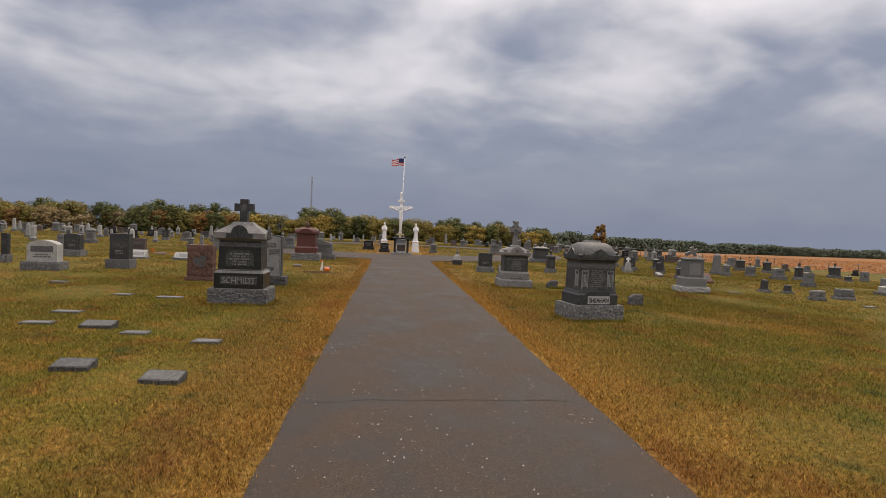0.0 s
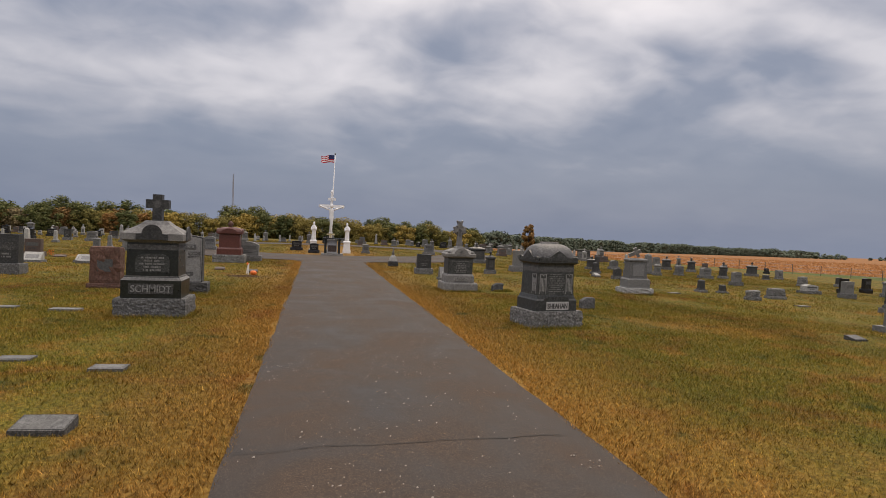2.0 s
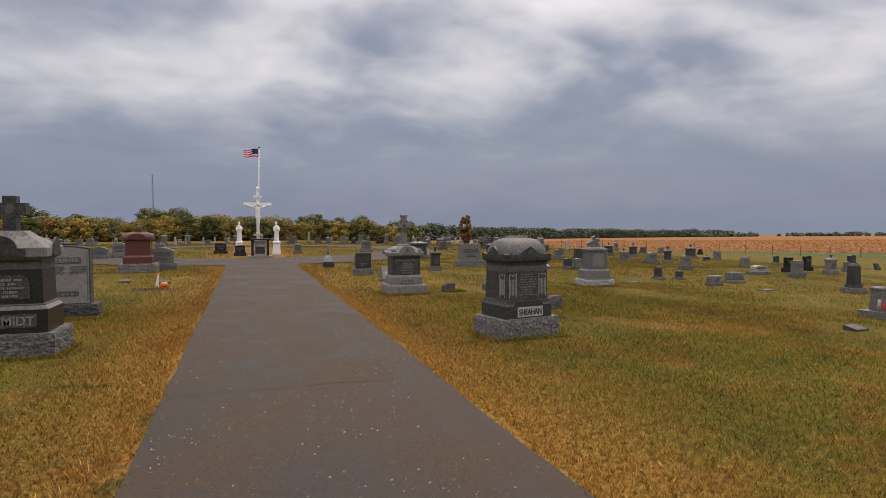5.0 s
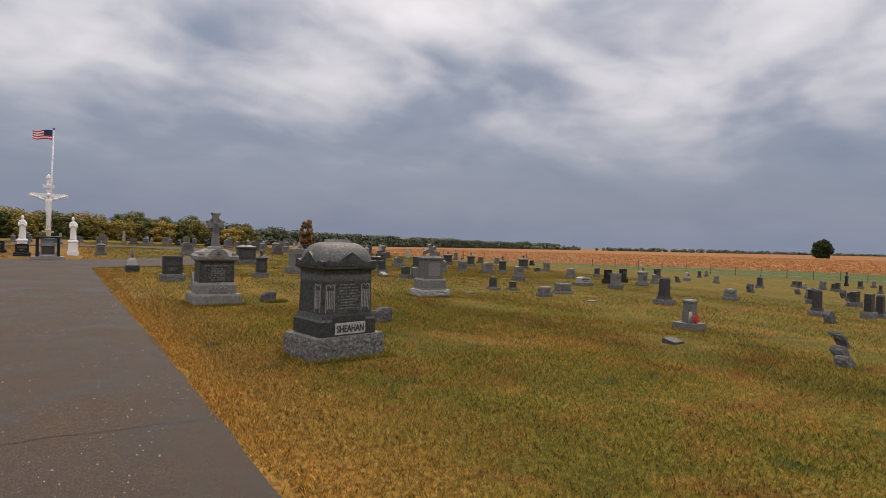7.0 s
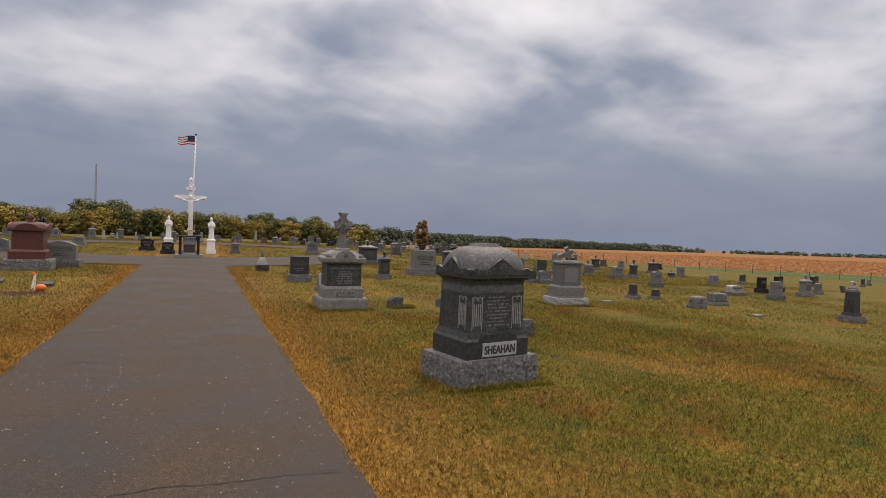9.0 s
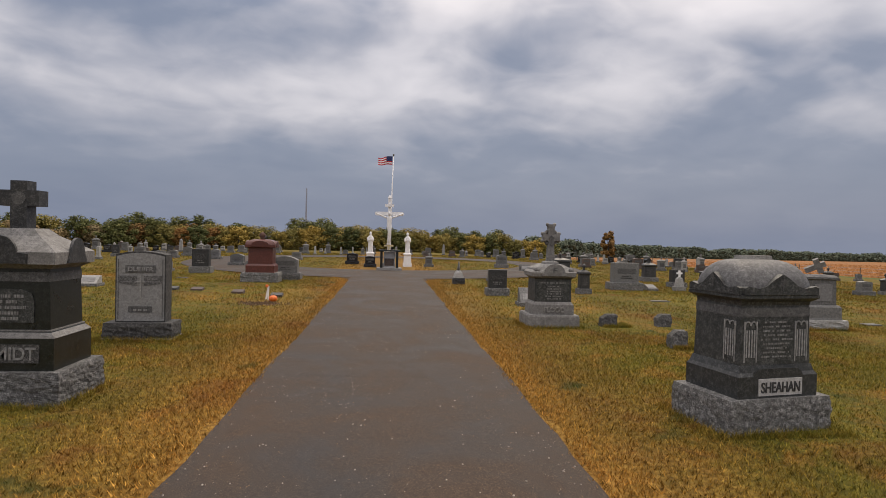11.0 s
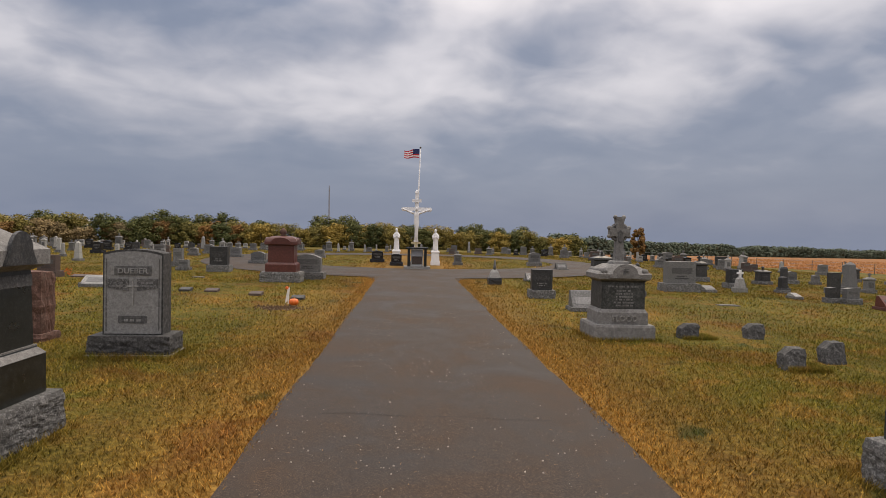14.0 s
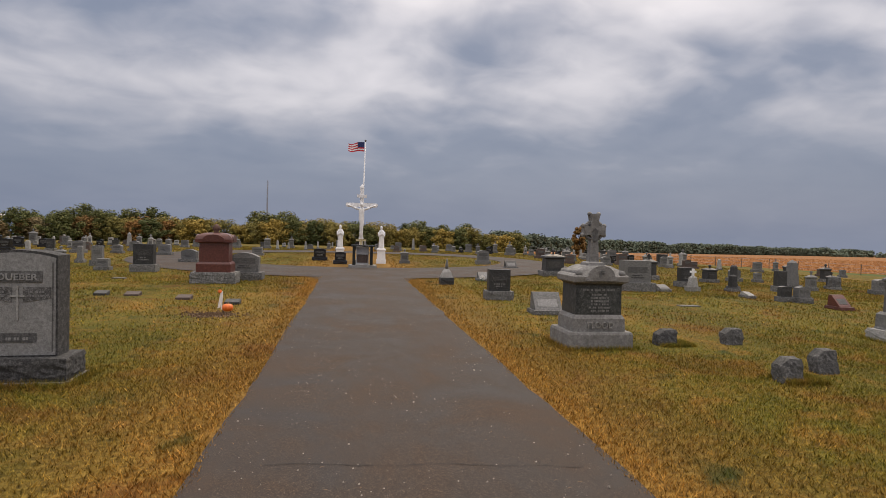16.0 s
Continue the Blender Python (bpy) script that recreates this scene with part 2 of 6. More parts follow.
def grass_colour(nt, vec, island=None):
    """Dry autumn turf: straw, russet and green patches at three scales, faint mowing bands."""
    large = noise_tex(nt, vec, 0.33, 5, 0.6, 0.6)
    mid = noise_tex(nt, vec, 1.9, 5, 0.65, 0.4)
    small = noise_tex(nt, vec, 22, 4, 0.7)
    stretch = nt.nodes.new("ShaderNodeMapping")
    stretch.inputs["Rotation"].default_value = (0, 0, radians(-52))
    stretch.inputs["Scale"].default_value = (1.0, 0.12, 1.0)
    nt.links.new(vec, stretch.inputs[0])
    bands = ramp_of(nt, noise_tex(nt, stretch.outputs[0], 0.75, 3, 0.5), [(0.4, (0.86, 0.87, 0.88)), (0.6, (1.1, 1.08, 1.04))])
    straw = ramp_of(nt, small, [(0.32, (0.16, 0.078, 0.016)), (0.5, (0.4, 0.2, 0.042)), (0.68, (0.66, 0.38, 0.1))])
    green = ramp_of(nt, small, [(0.32, (0.05, 0.058, 0.01)), (0.52, (0.185, 0.172, 0.02)), (0.7, (0.37, 0.3, 0.05))])
    russet = ramp_of(nt, small, [(0.3, (0.13, 0.045, 0.012)), (0.6, (0.3, 0.115, 0.03)), (0.8, (0.43, 0.19, 0.055))])
    f1 = ramp_of(nt, large, [(0.3, (0.1, 0.1, 0.1)), (0.47, (1, 1, 1))])
    f2 = ramp_of(nt, mid, [(0.34, (0, 0, 0)), (0.5, (1, 1, 1))])
    sep = nt.nodes.new("ShaderNodeSeparateXYZ")
    nt.links.new(vec, sep.inputs[0])
    # the verge along the drive is drier
    ax = nt.nodes.new("ShaderNodeMath")
    ax.operation = "ABSOLUTE"
    nt.links.new(sep.outputs[0], ax.inputs[0])
    verge = nt.nodes.new("ShaderNodeMapRange")
    for k, v in ((1, 1.5), (2, 3.3), (3, 1.0), (4, 0.0)):
        verge.inputs[k].default_value = v
    nt.links.new(ax.outputs[0], verge.inputs[0])
    gmask = blend(nt, 1.0, f1, f2, "MULTIPLY")
    gmask = blend(nt, 0.5, gmask, f1)
    gmask = blend(nt, 0.3, gmask, f2)
    gmask = blend(nt, 0.2, gmask, ramp_of(nt, noise_tex(nt, vec, 6.5, 4, 0.7, 0.5), [(0.42, (0, 0, 0)), (0.58, (1, 1, 1))]))
    dry = blend(nt, verge.outputs[0], gmask, blend(nt, 0.75, gmask, (0.0, 0.0, 0.0)))
    col = blend(nt, dry, straw, green)
    rmask = ramp_of(nt, noise_tex(nt, vec, 0.8, 4, 0.6, 0.8), [(0.54, (0, 0, 0)), (0.7, (0.65, 0.65, 0.65))])
    col = blend(nt, rmask, col, russet)
    tuft = ramp_of(nt, noise_tex(nt, vec, 1.15, 3, 0.6, 0.3), [(0.6, (0, 0, 0)), (0.72, (0.85, 0.85, 0.85))])
    col = blend(nt, tuft, col, (0.055, 0.088, 0.022))
    col = blend(nt, 1.0, col, bands, "MULTIPLY")
    if island is not None:
        vary = ramp_of(nt, island, [(0.0, (0.45, 0.46, 0.45)), (0.45, (0.8, 0.8, 0.8)), (0.8, (1.12, 1.1, 1.07)), (1.0, (1.5, 1.42, 1.38))])
        col = blend(nt, 1.0, col, vary, "MULTIPLY")
    return col, small


def make_ground_material():
    m, nt, bsdf = material("dry_autumn_lawn", 0.95, 0, 0.15)
    vec = coords(nt, True)
    col, small = grass_colour(nt, vec)
    # lawn colour halved: painted-in shade, as grass blades cast on each other
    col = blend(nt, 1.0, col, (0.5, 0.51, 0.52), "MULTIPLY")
    # the crop field past the fence, ripe and orange
    sep = nt.nodes.new("ShaderNodeSeparateXYZ")
    nt.links.new(vec, sep.inputs[0])
    crop = ramp_of(nt, noise_tex(nt, vec, 0.6, 6, 0.75), [(0.32, (0.13, 0.06, 0.022)), (0.5, (0.235, 0.112, 0.042)), (0.68, (0.33, 0.165, 0.066))])
    # field edge: a straight line past the fence
    dot = nt.nodes.new("ShaderNodeVectorMath")
    dot.operation = "DOT_PRODUCT"
    dot.inputs[1].default_value = (FENCE_N[0], FENCE_N[1], 0)
    nt.links.new(vec, dot.inputs[0])
    edge = nt.nodes.new("ShaderNodeMapRange")
    for k, v in ((1, FENCE_D + 32.0), (2, FENCE_D + 34.0), (3, 0.0), (4, 1.0)):
        edge.inputs[k].default_value = v
    nt.links.new(dot.outputs["Value"], edge.inputs[0])
    strip = nt.nodes.new("ShaderNodeMapRange")
    for k, v in ((1, FENCE_D - 2.5), (2, FENCE_D + 1.5), (3, 0.0), (4, 1.0)):
        strip.inputs[k].default_value = v
    nt.links.new(dot.outputs["Value"], strip.inputs[0])
    meadow = ramp_of(nt, noise_tex(nt, vec, 1.2, 5, 0.7), [(0.3, (0.038, 0.062, 0.014)), (0.7, (0.1, 0.11, 0.028))])
    col = blend(nt, strip.outputs[0], col, meadow)
    col = blend(nt, edge.outputs[0], col, crop)
    nt.links.new(col, bsdf.inputs["Base Color"])
    bump(nt, bsdf, small, 0.6, 0.03)
    return m


def make_blade_material():
    m, nt, bsdf = material("grass_blades", 0.8, 0, 0.2)
    geo = nt.nodes.new("ShaderNodeNewGeometry")
    col, _ = grass_colour(nt, geo.outputs["Position"], geo.outputs["Random Per Island"])
    nt.links.new(col, bsdf.inputs["Base Color"])
    return m


def make_asphalt():
    m, nt, bsdf = material("worn_asphalt", 0.85, 0, 0.35)
    vec = coords(nt, True)
    fine = noise_tex(nt, vec, 120, 4, 0.8)
    agg = ramp_of(nt, fine, [(0.34, (0.010, 0.009, 0.009)), (0.5, (0.036, 0.03, 0.027)), (0.6, (0.074, 0.061, 0.054)), (0.7, (0.24, 0.195, 0.16))])
    big = noise_tex(nt, vec, 0.85, 6, 0.65, 0.5)
    tone = ramp_of(nt, big, [(0.32, (0.5, 0.49, 0.5)), (0.5, (0.95, 0.83, 0.7)), (0.68, (1.42, 1.12, 0.82))])
    col = blend(nt, 1.0, agg, tone, "MULTIPLY")
    vor = nt.nodes.new("ShaderNodeTexVoronoi")
    vor.inputs["Scale"].default_value = 34.0
    nt.links.new(vec, vor.inputs["Vector"])
    chips = ramp_of(nt, vor.outputs["Distance"], [(0.09, (1, 1, 1)), (0.16, (0, 0, 0))])
    patchy = ramp_of(nt, noise_tex(nt, vec, 2.6, 5, 0.7), [(0.5, (0, 0, 0)), (0.62, (0.8, 0.8, 0.8))])
    col = blend(nt, blend(nt, 1.0, chips, patchy, "MULTIPLY"), col, (0.2, 0.17, 0.145))
    nt.links.new(col, bsdf.inputs["Base Color"])
    rough = ramp_of(nt, big, [(0.3, (0.6, 0.6, 0.6)), (0.65, (0.92, 0.92, 0.92))])
    nt.links.new(rough, bsdf.inputs["Roughness"])
    bump(nt, bsdf, fine, 0.5, 0.006)
    return m


def foliage(name, stops, rough=0.7):
    m, nt, bsdf = material(name, rough, 0, 0.05)
    geo = nt.nodes.new("ShaderNodeNewGeometry")
    info = nt.nodes.new("ShaderNodeObjectInfo")
    col = ramp_of(nt, geo.outputs["Random Per Island"], stops)
    vary = ramp_of(nt, info.outputs["Random"], [(0.0, (0.75, 0.8, 0.8)), (1.0, (1.25, 1.15, 1.0))])
    nt.links.new(blend(nt, 1.0, col, vary, "MULTIPLY"), bsdf.inputs["Base Color"])
    return m


LEAF = {
    "green": foliage("dark_green_foliage", [(0.0, (0.06, 0.075, 0.03)), (0.6, (0.12, 0.13, 0.05)), (1.0, (0.18, 0.18, 0.075))]),
    "olive": foliage("olive_autumn_foliage", [(0.0, (0.13, 0.115, 0.038)), (0.6, (0.24, 0.2, 0.062)), (1.0, (0.33, 0.27, 0.09))]),
    "yellow": foliage("yellow_autumn_foliage", [(0.0, (0.19, 0.145, 0.04)), (0.6, (0.34, 0.25, 0.065)), (1.0, (0.43, 0.33, 0.1))]),
    "rust": foliage("rusty_autumn_foliage", [(0.0, (0.13, 0.075, 0.032)), (0.6, (0.25, 0.14, 0.055)), (1.0, (0.33, 0.2, 0.08))]),
    "brush": foliage("bare_brown_thicket", [(0.0, (0.13, 0.1, 0.06)), (0.6, (0.23, 0.18, 0.1)), (1.0, (0.31, 0.25, 0.14))]),
    "deep": foliage("deep_green_foliage", [(0.0, (0.018, 0.028, 0.014)), (0.6, (0.03, 0.045, 0.02)), (1.0, (0.045, 0.062, 0.026))]),
    # aerial haze painted into the leaves: paler and greyer than near foliage
    "far": foliage("haze_tinted_far_foliage", [(0.0, (0.135, 0.16, 0.115)), (0.6, (0.15, 0.172, 0.122)), (1.0, (0.17, 0.18, 0.128))]),
}


# ---- building helpers ----
def terrain(x, y):
    """The lawn: level along the drive, falling away to the crop field."""
    u = min(max((x - 8) / 80, 0.0), 1.0)
    s = u * u * (3 - 2 * u) * 0.6 + u * 0.4
    q = max(0.0, y - 45)
    return -2.6 * s - 0.02 * q * q / (q + 20)


def thing(name, x, y, label, category, group="", rz=0.0, z=None, kind=""):
    ob = new(name)
    ob.empty_display_size = 0.2
    ob.matrix_world = pose(x, y, terrain(x, y) if z is None else z, 0, 0, rz)
    return tagged(ob, label, category, group, kind)


def part(name, bm, mat, parent, label="", smooth=False):
    me = bpy.data.meshes.new(name)
    bmesh.ops.recalc_face_normals(bm, faces=bm.faces[:])
    bm.to_mesh(me)
    bm.free()
    me.materials.append(mat)
    if smooth:
        me.polygons.foreach_set("use_smooth", [True] * len(me.polygons))
    ob = new(name, me)
    if parent is not None:
        ob.parent = parent
    return tagged(ob, label)


def loft(sections, cx=0.0, cy=0.0, bm=None):
    """Rectangular sections (z, half width, half depth), capped at both ends."""
    bm = bm or bmesh.new()
    rings = []
    for z, a, b in sections:
        rings.append([bm.verts.new((cx + sx * a, cy + sy * b, z)) for sx, sy in ((-1, -1), (1, -1), (1, 1), (-1, 1))])
    for r, s in zip(rings, rings[1:]):
        for i in range(4):
            bm.faces.new((r[i], r[(i + 1) % 4], s[(i + 1) % 4], s[i]))
    bm.faces.new(rings[0][::-1])
    bm.faces.new(rings[-1])
    return bm


def soften(bm, width=0.008, segments=2):
    bmesh.ops.bevel(bm, geom=[e for e in bm.edges if e.is_manifold and e.calc_face_angle(0) > 0.35], offset=width, segments=segments, affect="EDGES", clamp_overlap=True)
    return bm


def block(w, d, z0, z1, cx=0.0, cy=0.0, bevel=0.008):
    return soften(loft([(z0, w / 2, d / 2), (z1, w / 2, d / 2)], cx, cy), bevel)


def prism(outline, y0, y1, bevel=0.006):
    """An outline in x and z, pushed from y0 to y1."""
    bm = bmesh.new()
    a = [bm.verts.new((x, y0, z)) for x, z in outline]
    b = [bm.verts.new((x, y1, z)) for x, z in outline]
    n = len(a)
    for i in range(n):
        bm.faces.new((a[i], a[(i + 1) % n], b[(i + 1) % n], b[i]))
    bm.faces.new(a[::-1])
    bm.faces.new(b)
    if bevel:
        soften(bm, bevel, 1)
    return bm


def rocky(w, d, z0, z1, amp=0.025, cuts=9, seed=0, margin=True, cx=0.0, cy=0.0):
    """A block with pitched, rock-faced sides and a dressed top edge."""
    bm = bmesh.new()
    bmesh.ops.create_cube(bm, size=1)
    bmesh.ops.subdivide_edges(bm, edges=bm.edges[:], cuts=cuts, use_grid_fill=True)
    h = z1 - z0
    for v in bm.verts:
        x, y, z = v.co
        side = max(abs(x), abs(y)) > 0.499
        p = Vector((x * w, y * d, z * h))
        edge = min(0.5 - abs(z), 1.0) * h
        corner = min((0.5 - abs(x)) * w, (0.5 - abs(y)) * d) if side else 0
        both = (0.5 - min(abs(x), abs(y))) * min(w, d)
        fade = min(1.0, edge / 0.05) if margin else min(1.0, 0.35 + edge / 0.06)
        n = 0.7 * noise.noise(p * 9 + Vector((seed * 3.7, 0, 0))) + 0.7 * noise.noise(p * 24 + Vector((0, seed * 2.1, 0)))
        if side and z < 0.499:
            k = fade * amp * (0.5 + n)
            if abs(x) > 0.499:
                p.x += math.copysign(k, x)
            if abs(y) > 0.499:
                p.y += math.copysign(k, y)
        elif not margin and z > 0.499:
            p.z += 0.6 * amp * n
        v.co = (p.x + cx, p.y + cy, p.z + (z0 + z1) / 2)
    return bm


def ring_loft(rows, segments=16, bm=None, cx=0.0, cy=0.0):
    """Round sections (z, radius x, radius y, shift x, shift y)."""
    bm = bm or bmesh.new()
    rings = []
    for z, a, b, sx, sy in rows:
        rings.append([bm.verts.new((cx + sx + a * math.cos(2 * math.pi * i / segments), cy + sy + b * math.sin(2 * math.pi * i / segments), z)) for i in range(segments)])
    for r, s in zip(rings, rings[1:]):
        for i in range(segments):
            bm.faces.new((r[i], r[(i + 1) % segments], s[(i + 1) % segments], s[i]))
    bm.faces.new(rings[0][::-1])
    bm.faces.new(rings[-1])
    return bm


def tube(a, b, r0, r1=None, segments=8, bm=None):
    bm = bm or bmesh.new()
    a, b = Vector(a), Vector(b)
    r1 = r0 if r1 is None else r1
    q = (b - a).to_track_quat("Z", "Y")
    rings = []
    for p, r in ((a, r0), (b, r1)):
        rings.append([bm.verts.new(p + q @ Vector((r * math.cos(2 * math.pi * i / segments), r * math.sin(2 * math.pi * i / segments), 0))) for i in range(segments)])
    for i in range(segments):
        bm.faces.new((rings[0][i], rings[0][(i + 1) % segments], rings[1][(i + 1) % segments], rings[1][i]))
    bm.faces.new(rings[0][::-1])
    bm.faces.new(rings[1])
    return bm


def lettering(text, size, mat, parent, x, y, z, width=None, depth=0.006, name="lettering"):
    """Raised letters on a face that looks towards -y, centred on x, standing on z."""
    cu = bpy.data.curves.new("type", "FONT")
    cu.body, cu.size, cu.extrude, cu.align_x, cu.offset = text, size, depth, "CENTER", 0.0015 * size / 0.1
    tmp = bpy.data.objects.new("type", cu)
    scene.collection.objects.link(tmp)
    bpy.context.view_layer.update()
    me = bpy.data.meshes.new_from_object(tmp)
    bpy.data.objects.remove(tmp)
    me.name = name
    xs = [v.co.x for v in me.vertices]
    k = width / (max(xs) - min(xs)) if width else 1.0
    me.transform(Matrix.Translation((x, y, z)) @ Matrix.Rotation(radians(90), 4, "X") @ Matrix.Diagonal((k, 1, 1, 1)))
    me.materials.clear()
    me.materials.append(mat)
    ob = new(name, me)
    ob.parent = parent
    return ob


def bars(parent, mat, x0, x1, z0, z1, y, rows, seed=1, name="inscription", fill=0.55):
    """Worn lines of writing that cannot be read: short raised bars."""
    rnd = random.Random(seed)
    bm = bmesh.new()
    step = (z1 - z0) / rows
    for r in range(rows):
        z = z0 + step * r
        half = (x1 - x0) / 2 * rnd.uniform(0.55, 1.0)
        x = (x0 + x1) / 2 - half
        while x < (x0 + x1) / 2 + half:
            w = min(rnd.uniform(0.01, 0.026), (x0 + x1) / 2 + half - x)
            if w > 0.006:
                loft([(z, w / 2, 0.002), (z + step * fill, w / 2, 0.002)], x + w / 2, y, bm)
            x += w + rnd.choice((0.006, 0.007, 0.008, 0.03))
    return tagged(part(name, bm, mat, parent), kind="stuff")


def arc_top(w, h, rise, steps=10):
    """An upright slab's outline with a gently bowed top."""
    pts = [(-w / 2, 0), (w / 2, 0)]
    for i in range(steps + 1):
        u = 1 - 2 * i / steps
        pts.append((u * w / 2, h - rise * u * u))
    return pts


def shifted(outline, dz):
    return [(x, z + dz) for x, z in outline]


def cross_outline(w, h, t, arm):
    """A Latin cross outline, t thick, arms at the height arm."""
    a = t / 2
    return [(-a, 0), (a, 0), (a, arm - a), (w / 2, arm - a), (w / 2, arm + a), (a, arm + a), (a, h), (-a, h), (-a, arm + a), (-w / 2, arm + a), (-w / 2, arm - a), (-a, arm - a)]


def relevel(t, knots):
    """Moves the courses of a monument from one set of heights to another."""
    a, b = [k[0] for k in knots], [k[1] for k in knots]
    for ob in t.children_recursive:
        for v in ob.data.vertices:
            v.co.z = float(np.interp(v.co.z, a, b)) if v.co.z > 0 else v.co.z


def bowed_loft(sections, power=5.0, segments=40):
    """Rounded-rectangle sections (z, half width, half depth), capped at both ends."""
    bm = bmesh.new()
    rings = []
    for z, a, b in sections:
        ring = []
        for i in range(segments):
            c, q = math.cos(2 * math.pi * i / segments), math.sin(2 * math.pi * i / segments)
            k = (abs(c) ** power + abs(q) ** power) ** (-1 / power)
            ring.append(bm.verts.new((a * c * k, b * q * k, z)))
        rings.append(ring)
    for r, w in zip(rings, rings[1:]):
        for i in range(segments):
            bm.faces.new((r[i], r[(i + 1) % segments], w[(i + 1) % segments], w[i]))
    bm.faces.new(rings[0][::-1])
    bm.faces.new(rings[-1])
    return bm


# ---- ground, drive, field ----
def lawn(x, y):
    """Height of the uneven lawn."""
    z = terrain(x, y) - 0.012
    if 1.75 < abs(x) < 60 and y < 80:
        z += 0.035 * noise.noise(Vector((x * 0.5, y * 0.5, 0))) * min(1, (abs(x) - 1.75) / 1.5)
    return z


def build_ground():
    """One sheet out to the horizon, finer near the drive."""
    def axis(lo, hi, near0, near1, step):
        vals = list(np.arange(near0, near1 + step, step))
        d, v = step, near1 + step
        while v < hi:
            d *= 1.28
            v += d
            vals.append(v)
        d, v = step, near0
        while v > lo:
            d *= 1.28
            v -= d
            vals.insert(0, v)
        return vals
    xs, ys = axis(-2500, 3500, -14, 24, 0.5), axis(-800, 4000, -4, 34, 0.5)
    verts, faces = [], []
    for y in ys:
        for x in xs:
            verts.append((x, y, lawn(x, y)))
    w = len(xs)
    for j in range(len(ys) - 1):
        for i in range(w - 1):
            a = j * w + i
            faces.append((a, a + 1, a + w + 1, a + w))
    me = bpy.data.meshes.new("ground")
    me.from_pydata(verts, [], faces)
    me.polygons.foreach_set("use_smooth", [True] * len(me.polygons))
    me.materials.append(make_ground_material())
    return tagged(new("ground", me), "dry patchy autumn lawn running out to a ripe field", "ground", kind="structure")


build_ground()
ASPHALT = make_asphalt()


def edge_wobble(y, side):
    return 0.03 * noise.noise(Vector((side * 7.1, y * 1.7, 0))) + 0.05 * noise.noise(Vector((side * 3.3, y * 0.35, 5)))


def build_road():
    """The drive, and the ring it opens into round the crucifix."""
    bm = bmesh.new()
    left, right = [], []
    y = -30.0
    while y < 29.01:
        flare = max(0.0, y - 27.2) ** 2 * 0.16
        row = []
        for k in range(7):
            u = k / 6
            x = (-1.42 - flare) * (1 - u) + (1.42 + flare) * u
            if k in (0, 6):
                x += edge_wobble(y, k)
            row.append(bm.verts.new((x, y, 0.02 if 0 < k < 6 else 0.004)))
        left.append(row)
        y += 0.25
    for a, b in zip(left, left[1:]):
        for i in range(6):
            bm.faces.new((a[i], a[i + 1], b[i + 1], b[i]))
    part_ob = part("road", bm, ASPHALT, None)
    tagged(part_ob, "worn grey asphalt drive with scattered light chips", "road", kind="structure")
    # ring round the grass island
    bm = bmesh.new()
    cx, cy, n = 0.0, 43.5, 96
    rows = []
    for i in range(n):
        a = 2 * math.pi * i / n
        c, s = math.cos(a), math.sin(a)
        row = []
        for k in range(5):
            u = k / 4
            rx, ry = 8.4 + 3.4 * u, 9.2 + 5.6 * u
            row.append(bm.verts.new((cx + rx * c, cy + ry * s, terrain(cx + rx * c, cy + ry * s) + (0.035 if 0 < k < 4 else 0.02))))
        rows.append(row)
    for i in range(n):
        a, b = rows[i], rows[(i + 1) % n]
        for k in range(4):
            bm.faces.new((a[k], a[k + 1], b[k + 1], b[k]))
    tagged(part("road_2", bm, ASPHALT, None), "grey asphalt ring round the grass island", "road", kind="structure")


build_road()


def build_crack(y0, slope, x0, x1, seed, width=0.012):
    rnd = random.Random(seed)
    bm = bmesh.new()
    x, prev = x0, None
    while x <= x1:
        y = y0 + slope * (x - x0) + 0.05 * noise.noise(Vector((x * 2.2, seed, 0))) + 0.02 * noise.noise(Vector((x * 9, seed, 3)))
        h = width * rnd.uniform(0.25, 1.0) / 2
        cur = (bm.verts.new((x, y - h, 0.0245)), bm.verts.new((x, y + h, 0.0245)))
        if prev:
            bm.faces.new((prev[0], cur[0], cur[1], prev[1]))
        prev = cur
        x += 0.07
    tagged(part("road_crack", bm, M["crackline"], None), "thin dark crack across the asphalt drive", "crack", kind="structure")


build_crack(5.36, 0.05, -1.36, 1.36, 3)
build_crack(9.12, -0.03, -1.36, 1.36, 13, 0.01)
build_crack(12.75, -0.1, -1.0, 1.2, 5, 0.009)


